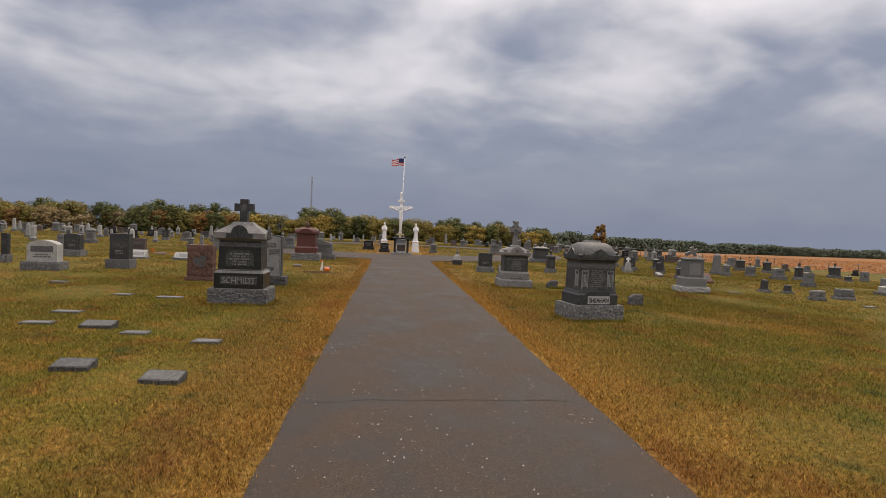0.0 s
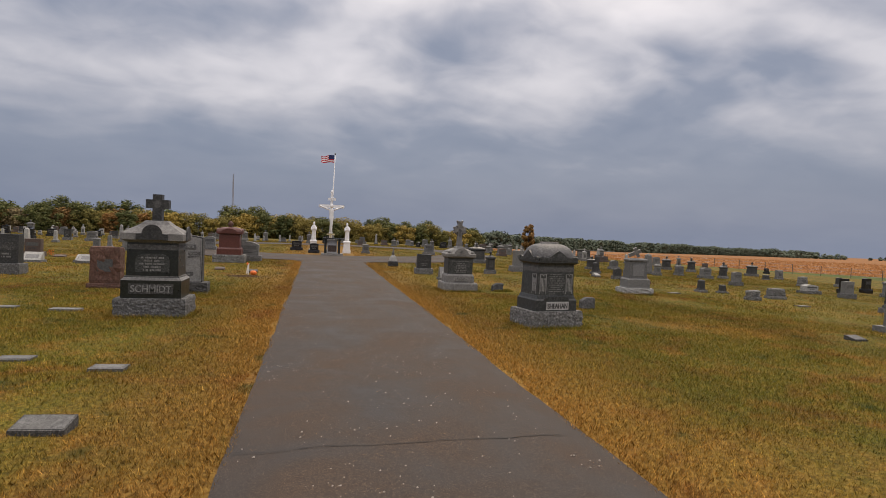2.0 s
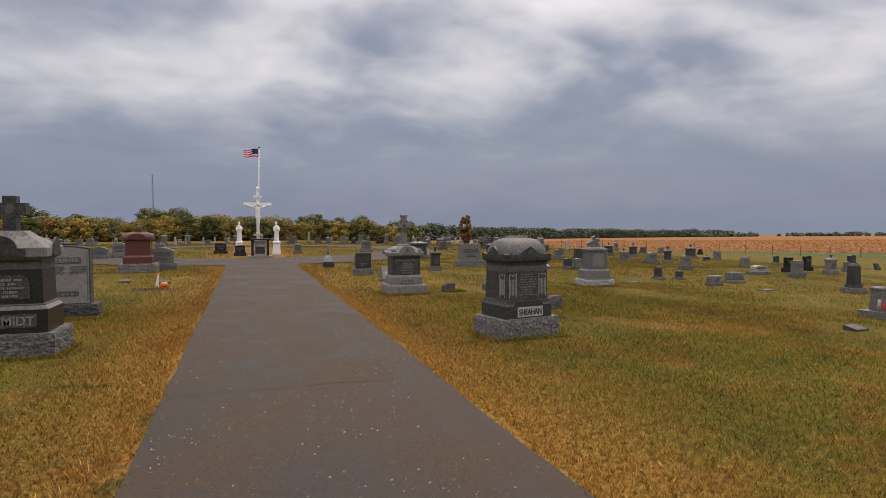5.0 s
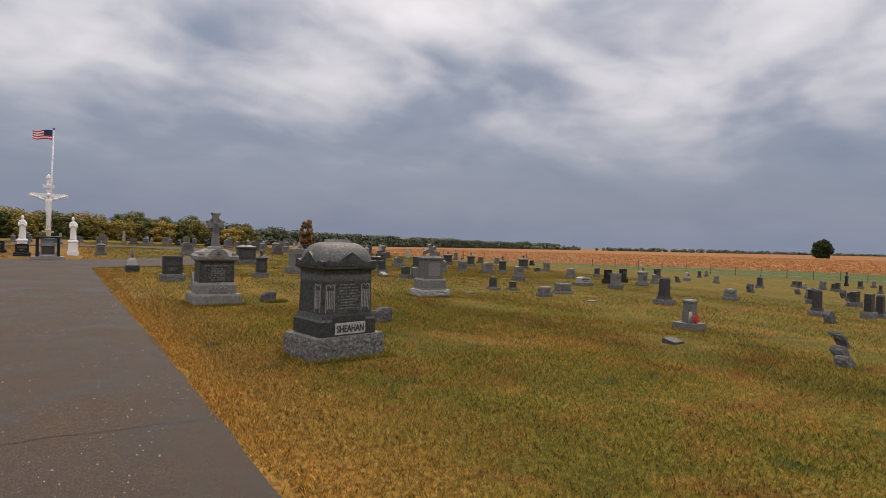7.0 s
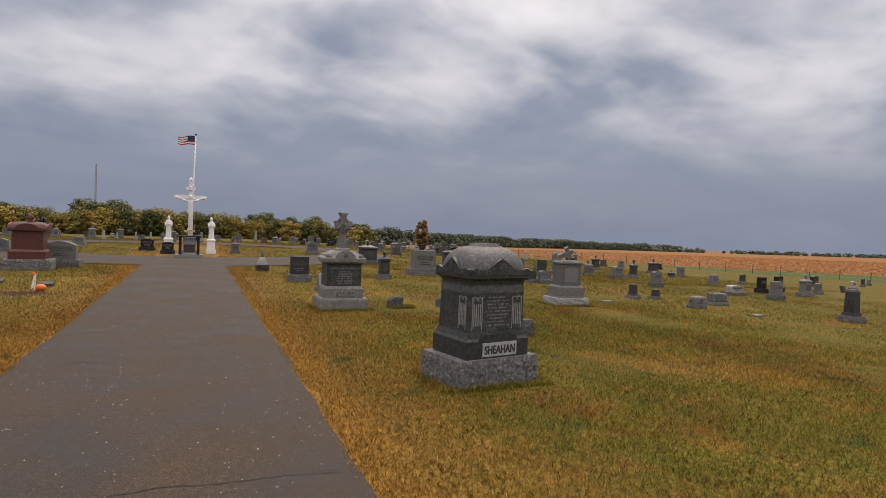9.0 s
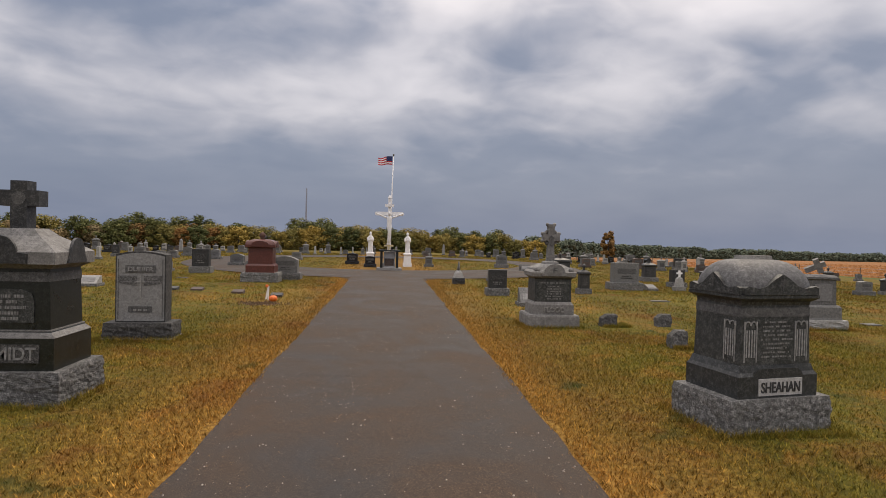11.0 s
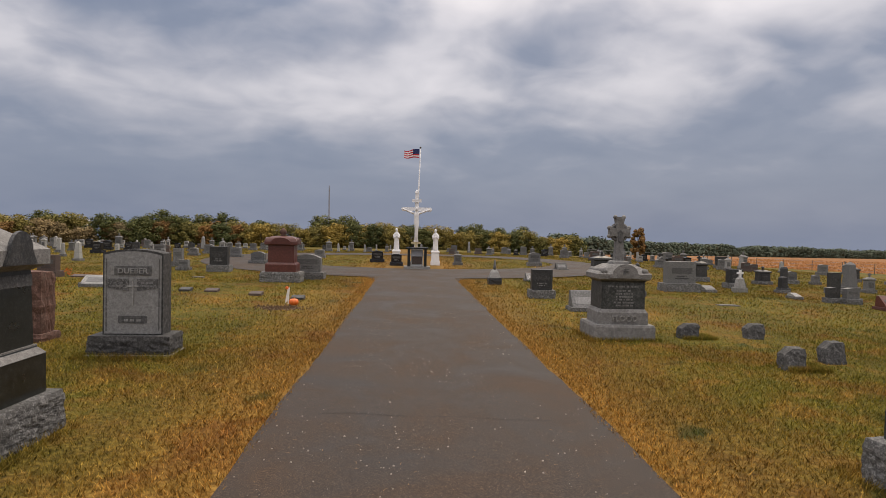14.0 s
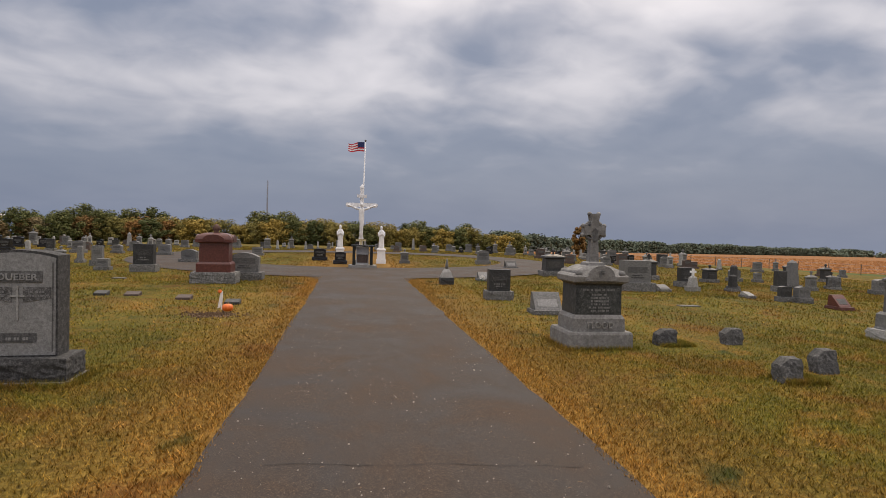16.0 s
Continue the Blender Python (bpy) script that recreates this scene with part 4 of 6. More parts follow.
def stone(style, x, y, w, h, mat, rz=None):
    SEED[0] += 1
    k = SEED[0]
    rnd = random.Random(k)
    m, word = M[mat], WORDS[mat]
    rz = rnd.uniform(-3, 3) if rz is None else rz
    w, h = max(w, 0.16), max(h, 0.03)
    if style == "lump":
        w, h = w * 0.76, h * 0.92
    elif style in ("bevel", "slant", "flush"):
        w, h = w * 0.82, h * 0.88
    d = min(0.34, max(0.14, 0.3 * w + 0.06))
    base_m = M["rock"] if mat in ("grey", "dark", "light") else m

    def begin(text, cat="gravestone"):
        return thing("gravestone", x, y + d / 2, text, cat, "gravestones on the lawn", rz)

    if style in ("slab", "serp", "flat_top"):
        bh = min(0.28, 0.24 * h + 0.03)
        t = begin(f"upright {word} gravestone on a wider base")
        part("base", rocky(w, d * 1.7, -0.05, bh, 0.012, 4, k), base_m, t)
        dw, rise = w * 0.8, {"slab": 0.06, "serp": 0.12, "flat_top": 0.0}[style] * w
        part("die", prism(shifted(arc_top(dw, h - bh, rise, 8), bh), -d / 2, d / 2, 0.008), m, t)
        part("panel", block(dw * 0.74, 0.012, bh + (h - bh) * 0.45, bh + (h - bh) * 0.72, 0, -d / 2, 0.002), M["carve"] if mat in ("grey", "light", "brown") else M["rockdark"], t)
        if w > 0.5:
            bars(t, M["letter_dim"] if mat in ("dark", "black") else M["letter_dark"], -dw * 0.3, dw * 0.3, bh + (h - bh) * 0.2, bh + (h - bh) * 0.4, -d / 2 - 0.003, 2, k)
    elif style == "rough":
        t = begin(f"rugged {word} gravestone")
        part("base", rocky(w, d * 1.5, -0.04, 0.1, 0.02, 4, k), base_m, t)
        part("die", rocky(w * 0.86, d * 0.95, 0.09, h, 0.03, 8, k + 3, False), m, t)
        part("panel", block(w * 0.45, 0.03, h * 0.4, h * 0.7, 0, -d * 0.5, 0.003), M["carve"], t)
    elif style == "tall":
        t = begin(f"narrow {word} shaft gravestone on a stepped base")
        w2 = max(w, 0.3)
        part("base", rocky(w2, w2, -0.05, h * 0.18, 0.012, 4, k), base_m, t)
        part("step", soften(loft([(h * 0.18, w2 * 0.38, w2 * 0.38), (h * 0.28, w2 * 0.34, w2 * 0.34)]), 0.008), m, t)
        part("shaft", soften(loft([(h * 0.28, w2 * 0.29, w2 * 0.29), (h * 0.93, w2 * 0.26, w2 * 0.26), (h, w2 * 0.18, w2 * 0.18)]), 0.01), m, t)
    elif style == "obelisk":
        t = begin(f"tapering {word} obelisk gravestone")
        part("base", block(w * 1.4, w * 1.4, -0.05, h * 0.12, 0, 0, 0.01), base_m, t)
        part("shaft", soften(loft([(h * 0.12, w * 0.5, w * 0.5), (h * 0.9, w * 0.33, w * 0.33), (h, 0.01, 0.01)]), 0.006), m, t)
    elif style in ("monument", "crossed"):
        t = begin(f"{word} gravestone topped by a small cross" if style == "crossed" else f"stepped {word} monument with a peaked cap")
        w2 = max(w, 0.4)
        part("base", rocky(w2, w2 * 0.7, -0.05, h * 0.18, 0.015, 4, k), base_m, t)
        part("die", soften(loft([(h * 0.18, w2 * 0.38, w2 * 0.26), (h * 0.62, w2 * 0.36, w2 * 0.24), (h * 0.66, w2 * 0.43, w2 * 0.3), (h * 0.72, w2 * 0.42, w2 * 0.29), (h * 0.80, w2 * 0.14, w2 * 0.1)]), 0.008), m, t)
        part("panel", block(w2 * 0.5, 0.012, h * 0.28, h * 0.54, 0, -w2 * 0.26, 0.002), M["rockdark"] if mat in ("dark", "black") else M["carve"], t)
        if style == "crossed":
            part("cross", prism(shifted(cross_outline(h * 0.17, h * 0.24, h * 0.06, h * 0.15), h * 0.78), -h * 0.03, h * 0.03, 0.004), m, t)
        else:
            part("finial", ring_loft([(h * 0.78, 0.06, 0.06, 0, 0), (h * 0.84, 0.03, 0.03, 0, 0), (h * 0.9, 0.065, 0.065, 0, 0), (h * 0.96, 0.05, 0.05, 0, 0), (h, 0.01, 0.01, 0, 0)], 10), m, t, "", True)
    elif style == "slant":
        t = begin(f"low wedge-shaped {word} marker with worn writing", "grave marker")
        bm = bmesh.new()
        pro = [(-0.2, 0.06), (-0.17, 0.1), (0.08, h), (0.17, h), (0.2, 0.06)]
        a = [bm.verts.new((-w / 2, yy, zz)) for yy, zz in pro]
        b = [bm.verts.new((w / 2, yy, zz)) for yy, zz in pro]
        for i in range(5):
            bm.faces.new((a[i], a[(i + 1) % 5], b[(i + 1) % 5], b[i]))
        bm.faces.new(a)
        bm.faces.new(b[::-1])
        part("marker", soften(bm, 0.01), m, t)
        part("base", rocky(w * 1.15, 0.5, -0.05, 0.075, 0.012, 4, k), base_m, t)
        bm = loft([(0.0, w * 0.36, 0.004), (0.18, w * 0.36, 0.004)])
        bmesh.ops.rotate(bm, verts=bm.verts[:], cent=(0, 0, 0), matrix=Matrix.Rotation(-math.atan2(0.25, max(0.05, h - 0.1)), 3, "X"))
        bmesh.ops.translate(bm, verts=bm.verts[:], vec=(0, -0.135, 0.1 + 0.035 / 0.25 * (h - 0.1)))
        part("panel", bm, M["frost"] if mat != "red" else M["carve"], t, "lettered panel")
    elif style == "bevel":
        t = begin(f"low {word} pillow marker lying in the grass", "grave marker")
        bm = bmesh.new()
        w2 = max(w * 0.92, 0.28)
        pro = [(-0.115, -0.04), (-0.115, 0.04), (0.115, 0.09), (0.115, -0.04)]
        a = [bm.verts.new((-w2 / 2, yy, zz)) for yy, zz in pro]
        b = [bm.verts.new((w2 / 2, yy, zz)) for yy, zz in pro]
        for i in range(4):
            bm.faces.new((a[i], a[(i + 1) % 4], b[(i + 1) % 4], b[i]))
        bm.faces.new(a)
        bm.faces.new(b[::-1])
        part("marker", soften(bm, 0.014), M["rockdark"] if mat in ("dark", "grey") else m, t)
        bm = loft([(0.0, w2 * 0.46, 0.1), (0.006, w2 * 0.46, 0.1)])
        bmesh.ops.rotate(bm, verts=bm.verts[:], cent=(0, 0, 0), matrix=Matrix.Rotation(math.atan2(0.05, 0.23), 3, "X"))
        bmesh.ops.translate(bm, verts=bm.verts[:], vec=(0, 0, 0.0625))
        part("face", bm, M["carve"] if mat in ("dark", "grey") else (M["frost"] if mat != "brown" else M["brown"]), t, "smooth sloping face")
    elif style == "flush":
        t = begin(f"flat {word} marker level with the grass", "grave marker")
        part("slab", block(max(w, 0.36), 0.22, -0.05, 0.02, 0, 0, 0.008), M["carve"] if mat != "light" else M["grey"], t)
        part("face", block(max(w, 0.36) * 0.8, 0.15, 0.016, 0.024, 0, 0, 0.002), M["grey"], t)
    elif style == "lump":
        t = begin(f"small rough {word} corner marker", "grave marker")
        bm = rocky(w * 0.92, max(0.16, w * 0.5), -0.05, h, 0.016, 7, k, False)
        lean_to = rnd.choice((-1, 1, 1))
        for v in bm.verts:
            up = max(0.0, v.co.z) / max(h, 0.01)
            v.co.y += 0.08 * up
            v.co.x += lean_to * 0.1 * w * up
            if v.co.x * lean_to < 0:
                v.co.z *= 1 + 0.85 * v.co.x * lean_to / w
        part("stone_block", bm, M["rockdark"], t)
    elif style == "urnstone":
        t = begin(f"small {word} marker with a pointed carved top")
        part("base", rocky(w, w * 0.8, -0.05, 0.22, 0.015, 4, k), M["dark"], t)
        part("pedestal", soften(loft([(0.22, w * 0.42, w * 0.36), (0.4, w * 0.3, w * 0.26), (0.5, w * 0.12, w * 0.1)]), 0.02), M["light"], t)
        part("finial", ring_loft([(0.48, 0.06, 0.06, 0, 0), (0.62, 0.045, 0.045, 0, 0), (0.75, 0.03, 0.03, 0, 0), (h, 0.01, 0.01, 0, 0)], 10), m, t, "", True)
    elif style == "figure":
        t = begin("small white carved marker with a cross", "grave marker")
        part("base", block(w, w * 0.8, -0.05, 0.14, 0, 0, 0.01), M["cut"], t)
        part("shaft", soften(loft([(0.14, w * 0.38, w * 0.25), (h * 0.65, w * 0.25, w * 0.2), (h * 0.72, w * 0.1, w * 0.1)]), 0.02), M["light"], t)
        part("cross", prism(shifted(cross_outline(0.2, 0.26, 0.06, 0.16), h * 0.68), -0.03, 0.03, 0.004), M["statue"], t)
    elif style == "flowerstone":
        t = begin("grey granite gravestone on a broad low slab with a red wreath")
        part("base", block(0.46, 0.46, -0.05, 0.12, 0, 0, 0.012), M["grey"], t)
        part("die", soften(loft([(0.12, 0.11, 0.1), (h * 0.88, 0.1, 0.09), (h * 0.9, 0.115, 0.105), (h * 0.96, 0.115, 0.105), (h, 0.08, 0.07)]), 0.012), M["grey"], t)
        part("column", ring_loft([(0.14, 0.03, 0.03, -0.15, -0.1), (h * 0.6, 0.026, 0.026, -0.15, -0.1)], 10), M["light"], t, "", True)
    return t


stone("slab", -13.03, 19.94, 0.26, 0.94, "dark")
stone("serp", -10.56, 17.6, 1.01, 0.86, "light")
stone("slab", -13.02, 23.91, 0.76, 0.87, "dark")
stone("flat_top", -9.04, 18.98, 0.73, 1.08, "dark")
stone("flat_top", -11.56, 26.38, 0.69, 0.69, "brown")
stone("slant", -10.38, 23.55, 0.68, 0.38, "light")
stone("rough", -5.62, 15.94, 0.73, 0.95, "redbrown")
stone("bevel", -10.69, 26.51, 0.57, 0.25, "brown")
stone("slant", -8.95, 24.05, 0.59, 0.3, "light")
stone("slab", -16.0, 28.63, 0.37, 0.69, "grey")
stone("flush", -8.48, 14.56, 0.36, 0.03, "grey")
stone("flush", -6.11, 12.52, 0.38, 0.05, "dark")
stone("flush", -5.08, 12.28, 0.59, 0.08, "light")
stone("flush", -5.94, 10.11, 0.54, 0.08, "grey")
stone("flush", -5.79, 9.02, 0.53, 0.1, "grey")
stone("bevel", -4.81, 8.78, 0.6, 0.18, "dark")
stone("flush", -4.12, 8.42, 0.32, 0.08, "grey")
stone("flush", -3.0, 7.94, 0.35, 0.09, "grey")
stone("bevel", -3.91, 6.38, 0.51, 0.15, "grey")
stone("bevel", -2.82, 5.92, 0.52, 0.11, "grey", -4)
stone("lump", 5.36, 13.36, 0.42, 0.27, "grey")
stone("serp", -6.84, 36.58, 0.77, 0.8, "grey")
stone("monument", 6.11, 23.47, 0.42, 0.94, "dark")
stone("urnstone", 2.56, 26.64, 0.42, 0.82, "grey")
stone("serp", -3.71, 27.48, 1.11, 0.84, "grey")
stone("flat_top", -7.53, 30.16, 0.82, 0.96, "dark")
stone("flat_top", -9.05, 30.68, 0.5, 0.4, "grey")
stone("flat_top", -10.18, 33.06, 0.48, 0.77, "grey")
stone("tall", -11.48, 34.67, 0.33, 0.7, "grey")
stone("monument", -11.8, 33.74, 0.4, 0.72, "grey")
stone("slab", -10.54, 42.47, 0.78, 0.62, "grey")
stone("serp", -7.56, 35.97, 0.81, 0.6, "grey")
stone("slab", -5.97, 44.67, 0.74, 0.51, "grey")
stone("slab", -2.05, 40.03, 0.78, 0.63, "black")
stone("slab", -0.93, 37.2, 0.66, 0.58, "black")
stone("monument", 2.34, 38.72, 0.53, 0.76, "grey")
stone("bevel", -6.03, 22.92, 0.37, 0.09, "grey")
stone("bevel", -5.31, 22.76, 0.42, 0.1, "brown")
stone("bevel", -4.05, 22.18, 0.41, 0.12, "brown")
stone("bevel", -2.88, 21.44, 0.4, 0.19, "dark")
stone("flush", -7.28, 27.3, 0.45, 0.08, "grey")
stone("slant", 4.19, 28.26, 0.61, 0.33, "grey")
stone("flat_top", 3.22, 22.66, 0.67, 0.74, "dark")
stone("slant", 3.6, 20.18, 0.7, 0.48, "grey")
stone("monument", 7.74, 31.23, 1.03, 1.1, "dark")
stone("slant", 7.24, 35.81, 0.66, 0.41, "dark")
stone("serp", 6.59, 38.98, 0.76, 0.76, "grey")
stone("flat_top", 8.2, 25.22, 1.12, 0.93, "grey", 2)
stone("crossed", 11.56, 30.56, 0.69, 1.03, "dark")
stone("slant", 9.22, 25.48, 0.39, 0.21, "grey")
stone("flush", 7.62, 21.45, 0.63, 0.11, "grey")
stone("flat_top", 11.19, 27.34, 0.63, 0.67, "dark")
stone("monument", 14.01, 30.16, 0.62, 0.73, "dark")
stone("tall", 12.06, 26.04, 0.34, 0.54, "dark")
stone("slant", 11.07, 24.01, 0.23, 0.18, "light")
stone("slab", 17.12, 31.41, 0.37, 0.42, "grey")
stone("flat_top", 14.17, 26.46, 0.45, 0.72, "dark")
stone("obelisk", 16.44, 28.63, 0.37, 1.09, "grey")
stone("slab", 11.61, 23.17, 0.39, 0.43, "dark")
stone("slab", 12.52, 23.62, 0.44, 0.34, "grey")
stone("crossed", 16.29, 27.52, 0.31, 0.72, "grey")
stone("rough", 18.37, 28.67, 0.44, 0.51, "grey")
stone("slant", 11.83, 21.56, 0.41, 0.4, "red")
stone("lump", 4.26, 16.74, 0.41, 0.25, "dark")
stone("lump", 5.37, 16.76, 0.38, 0.26, "dark")
stone("lump", 4.55, 14.61, 0.36, 0.28, "grey")
stone("lump", 5.35, 14.98, 0.36, 0.3, "grey")
stone("figure", 10.4, 25.69, 0.38, 0.67, "light")
stone("slant", -8.69, 23.69, 0.71, 0.33, "light")
stone("tall", 12.32, 26.38, 0.27, 0.85, "dark")
stone("serp", 16.01, 31.4, 0.56, 0.53, "grey")
stone("slab", 12.01, 22.99, 0.44, 0.44, "grey")
stone("monument", 22.26, 35.68, 0.61, 0.91, "dark")
stone("crossed", 18.56, 29.03, 0.4, 0.67, "dark")
stone("monument", 23.19, 34.34, 0.52, 0.93, "dark")
stone("slab", 30.22, 42.35, 0.52, 0.52, "brown")
stone("slab", 18.77, 27.02, 0.64, 0.55, "grey")
stone("crossed", 20.48, 27.89, 0.43, 0.86, "dark")
stone("crossed", 27.55, 34.02, 0.71, 0.91, "dark")
stone("slab", 37.17, 43.55, 0.42, 0.47, "black")
stone("slab", 16.98, 22.63, 0.46, 0.59, "grey")
stone("crossed", 24.79, 29.72, 0.38, 0.38, "dark")
stone("rough", 27.63, 31.82, 0.45, 0.57, "grey")
stone("tall", 12.16, 18.48, 0.31, 0.42, "dark")
stone("tall", 12.97, 18.44, 0.17, 0.28, "dark")
stone("rough", 12.45, 16.38, 0.4, 0.29, "grey")
stone("rough", 13.8, 16.93, 0.54, 0.34, "grey")
stone("rough", 22.64, 24.93, 0.44, 0.47, "grey")
stone("slab", 18.23, 20.05, 0.71, 0.35, "light")
stone("slab", 26.76, 26.78, 0.33, 0.5, "dark")
stone("flat_top", 21.34, 21.44, 0.41, 0.62, "black")
stone("flat_top", 18.46, 18.63, 0.48, 0.62, "grey")
stone("monument", 22.53, 20.43, 0.51, 0.85, "grey")
stone("slab", 23.58, 22.38, 0.42, 0.67, "black")
stone("slab", 25.15, 21.69, 0.34, 0.48, "grey")
stone("tall", 14.94, 14.03, 0.41, 0.78, "dark")
stone("slab", 33.57, 27.53, 0.53, 0.64, "dark")
stone("lump", 30.09, 23.68, 0.32, 0.36, "grey")
stone("slab", 34.69, 26.07, 0.37, 0.52, "light")
stone("slab", 46.62, 32.64, 0.29, 0.59, "dark")
stone("slab", 55.28, 37.26, 0.34, 0.57, "grey")
stone("slab", 34.43, 23.93, 0.32, 0.46, "grey")
stone("flowerstone", 10.75, 10.52, 0.51, 0.58, "grey")
stone("bevel", 8.71, 9.53, 0.27, 0.13, "grey")
stone("rough", 19.89, 14.82, 0.49, 0.37, "grey")
stone("rough", 26.49, 17.62, 0.26, 0.41, "grey")
stone("monument", 33.59, 20.83, 0.32, 0.8, "grey")
stone("tall", 17.57, 11.11, 0.32, 0.71, "dark")
stone("lump", 15.9, 10.1, 0.31, 0.3, "dark")
stone("lump", 13.11, 8.85, 0.2, 0.11, "grey")
stone("lump", 11.59, 8.15, 0.18, 0.23, "dark")
stone("lump", 10.32, 7.69, 0.2, 0.19, "dark")
stone("lump", 9.6, 7.35, 0.22, 0.14, "grey")
stone("slab", 23.89, 12.53, 0.44, 0.54, "dark")
stone("flat_top", 18.6, 10.25, 0.35, 0.67, "dark")
stone("crossed", 66.31, 28.95, 0.4, 1.42, "black")
stone("slab", 58.01, 24.71, 0.49, 0.68, "dark")
stone("flush", 10.49, 17.55, 0.42, 0.05, "light")
stone("flush", 12.93, 15.0, 0.38, 0.06, "light")
stone("rough", 26.82, 15.29, 0.29, 0.43, "dark")
stone("slab", 43.99, 23.68, 0.28, 0.4, "dark")
stone("tall", 19.28, 10.24, 0.2, 0.65, "dark")
stone("slab", 22.57, 13.42, 0.23, 0.52, "dark")
stone("rough", 26.49, 15.2, 0.2, 0.41, "grey")
stone("flat_top", 40.47, 19.58, 0.4, 0.56, "dark")
stone("lump", 30.16, 15.29, 0.3, 0.38, "grey")
stone("slab", 27.33, 14.0, 0.21, 0.37, "dark")
stone("rough", 42.16, 21.1, 0.51, 0.57, "grey")
stone("slab", 42.0, 20.43, 0.33, 0.48, "dark")
stone("lump", 29.85, 17.11, 0.23, 0.26, "grey")
stone("slab", 44.18, 23.84, 0.32, 0.44, "grey")
stone("flat_top", 41.68, 22.34, 0.33, 0.43, "dark")
stone("slab", 41.08, 21.78, 0.28, 0.34, "light")
stone("rough", 60.13, 25.5, 0.46, 0.67, "dark")
stone("slab", 68.92, 27.49, 0.52, 0.69, "grey")
stone("slab", 45.61, 19.1, 0.24, 0.56, "dark")
stone("tall", 33.48, 20.79, 0.31, 0.62, "dark")
stone("lump", 26.44, 17.6, 0.28, 0.41, "grey")


# ---- flowers and small things by the graves ----
def flowers(x, y, z, mat, label, n=14, r=0.07, foot=True):
    t = thing("flower_bunch", x, y, label, "flowers", z=z)
    rnd = random.Random(int(x * 100) + 7)
    for i in range(n):
        bm = bmesh.new()
        c = Vector((rnd.uniform(-r, r), rnd.uniform(-r, r) * 0.6, 0.05 + rnd.uniform(0, 1.6 * r)))
        for p in range(5):
            a = 2 * math.pi * p / 5
            q = [bm.verts.new(c + Vector((0.028 * math.cos(a + o), 0.012 * (o == 0) - 0.012, 0.028 * math.sin(a + o))) * s) for o, s in ((-0.5, 0.6), (0, 1.3), (0.5, 0.6))]
            bm.faces.new((bm.verts.new(c), *q))
        part("blossom", bm, mat, t)
    bm = bmesh.new()
    for i in range(10):
        a = rnd.uniform(0, 6.28)
        tube((0, 0, 0), (r * 0.9 * math.cos(a), r * 0.5 * math.sin(a), 0.05 + rnd.uniform(0, r)), 0.004, 0.003, 5, bm)
    part("stems", bm, M["leaf"], t)
    return t


def pumpkin(x, y):
    t = thing("pumpkin", x, y, "small orange pumpkin on a bare patch of soil", "pumpkin", z=lawn(x, y) + 0.008)
    bm = bmesh.new()
    n, rows = 32, 10
    grid = []
    for j in range(rows + 1):
        b = math.pi * j / rows
        ring = []
        for i in range(n):
            a = 2 * math.pi * i / n
            rr = 0.098 * math.sin(b) * (1 + 0.06 * abs(math.cos(4 * a))) + 0.001
            ring.append(bm.verts.new((rr * math.cos(a), rr * math.sin(a), 0.085 - 0.085 * math.cos(b) * (1 - 0.15 * math.cos(b) ** 6))))
        grid.append(ring)
    for r, s in zip(grid, grid[1:]):
        for i in range(n):
            bm.faces.new((r[i], r[(i + 1) % n], s[(i + 1) % n], s[i]))
    part("fruit", bm, M["orange"], t, "", True)
    part("stem", tube((0, 0, 0.15), (0.012, 0.01, 0.2), 0.014, 0.009, 7), M["stem"], t)


def soil_patch(x, y, rx, ry):
    bm = bmesh.new()
    c = bm.verts.new((x, y, lawn(x, y) + 0.008))
    ring = []
    for i in range(40):
        a = 2 * math.pi * i / 40
        k = 1 + 0.35 * noise.noise(Vector((math.cos(a) * 2, math.sin(a) * 2, 4)))
        ex, ey = x + rx * k * math.cos(a), y + ry * k * math.sin(a)
        ring.append(bm.verts.new((ex, ey, lawn(ex, ey) + 0.004)))
    for i in range(40):
        bm.faces.new((c, ring[i], ring[(i + 1) % 40]))
    tagged(part("soil_patch", bm, M["soil"], None), "bare turned soil in the lawn", "soil", kind="structure")


def soil_clods(x, y, rx, ry):
    """Loose clods of earth, closer towards the middle of the patch."""
    r = random.Random(17)
    bm = bmesh.new()
    for _ in range(420):
        a, k = r.uniform(0, 6.283), min(1.25, abs(r.gauss(0, 0.55)))
        cx, cy, q = x + rx * k * math.cos(a), y + ry * k * math.sin(a), r.uniform(0.01, 0.032)
        z = lawn(cx, cy) + 0.012
        top = bm.verts.new((cx + r.uniform(-0.5, 0.5) * q, cy, z + q * r.uniform(0.5, 1.0)))
        ring = [bm.verts.new((cx + q * r.uniform(0.7, 1.4) * math.cos(1.257 * i), cy + q * r.uniform(0.7, 1.4) * math.sin(1.257 * i), z - 0.012)) for i in range(5)]
        for i in range(5):
            bm.faces.new((top, ring[i], ring[(i + 1) % 5]))
    tagged(part("soil_clods", bm, M["soil"], None), "loose brown clods of earth on a bare patch", "soil", kind="stuff")


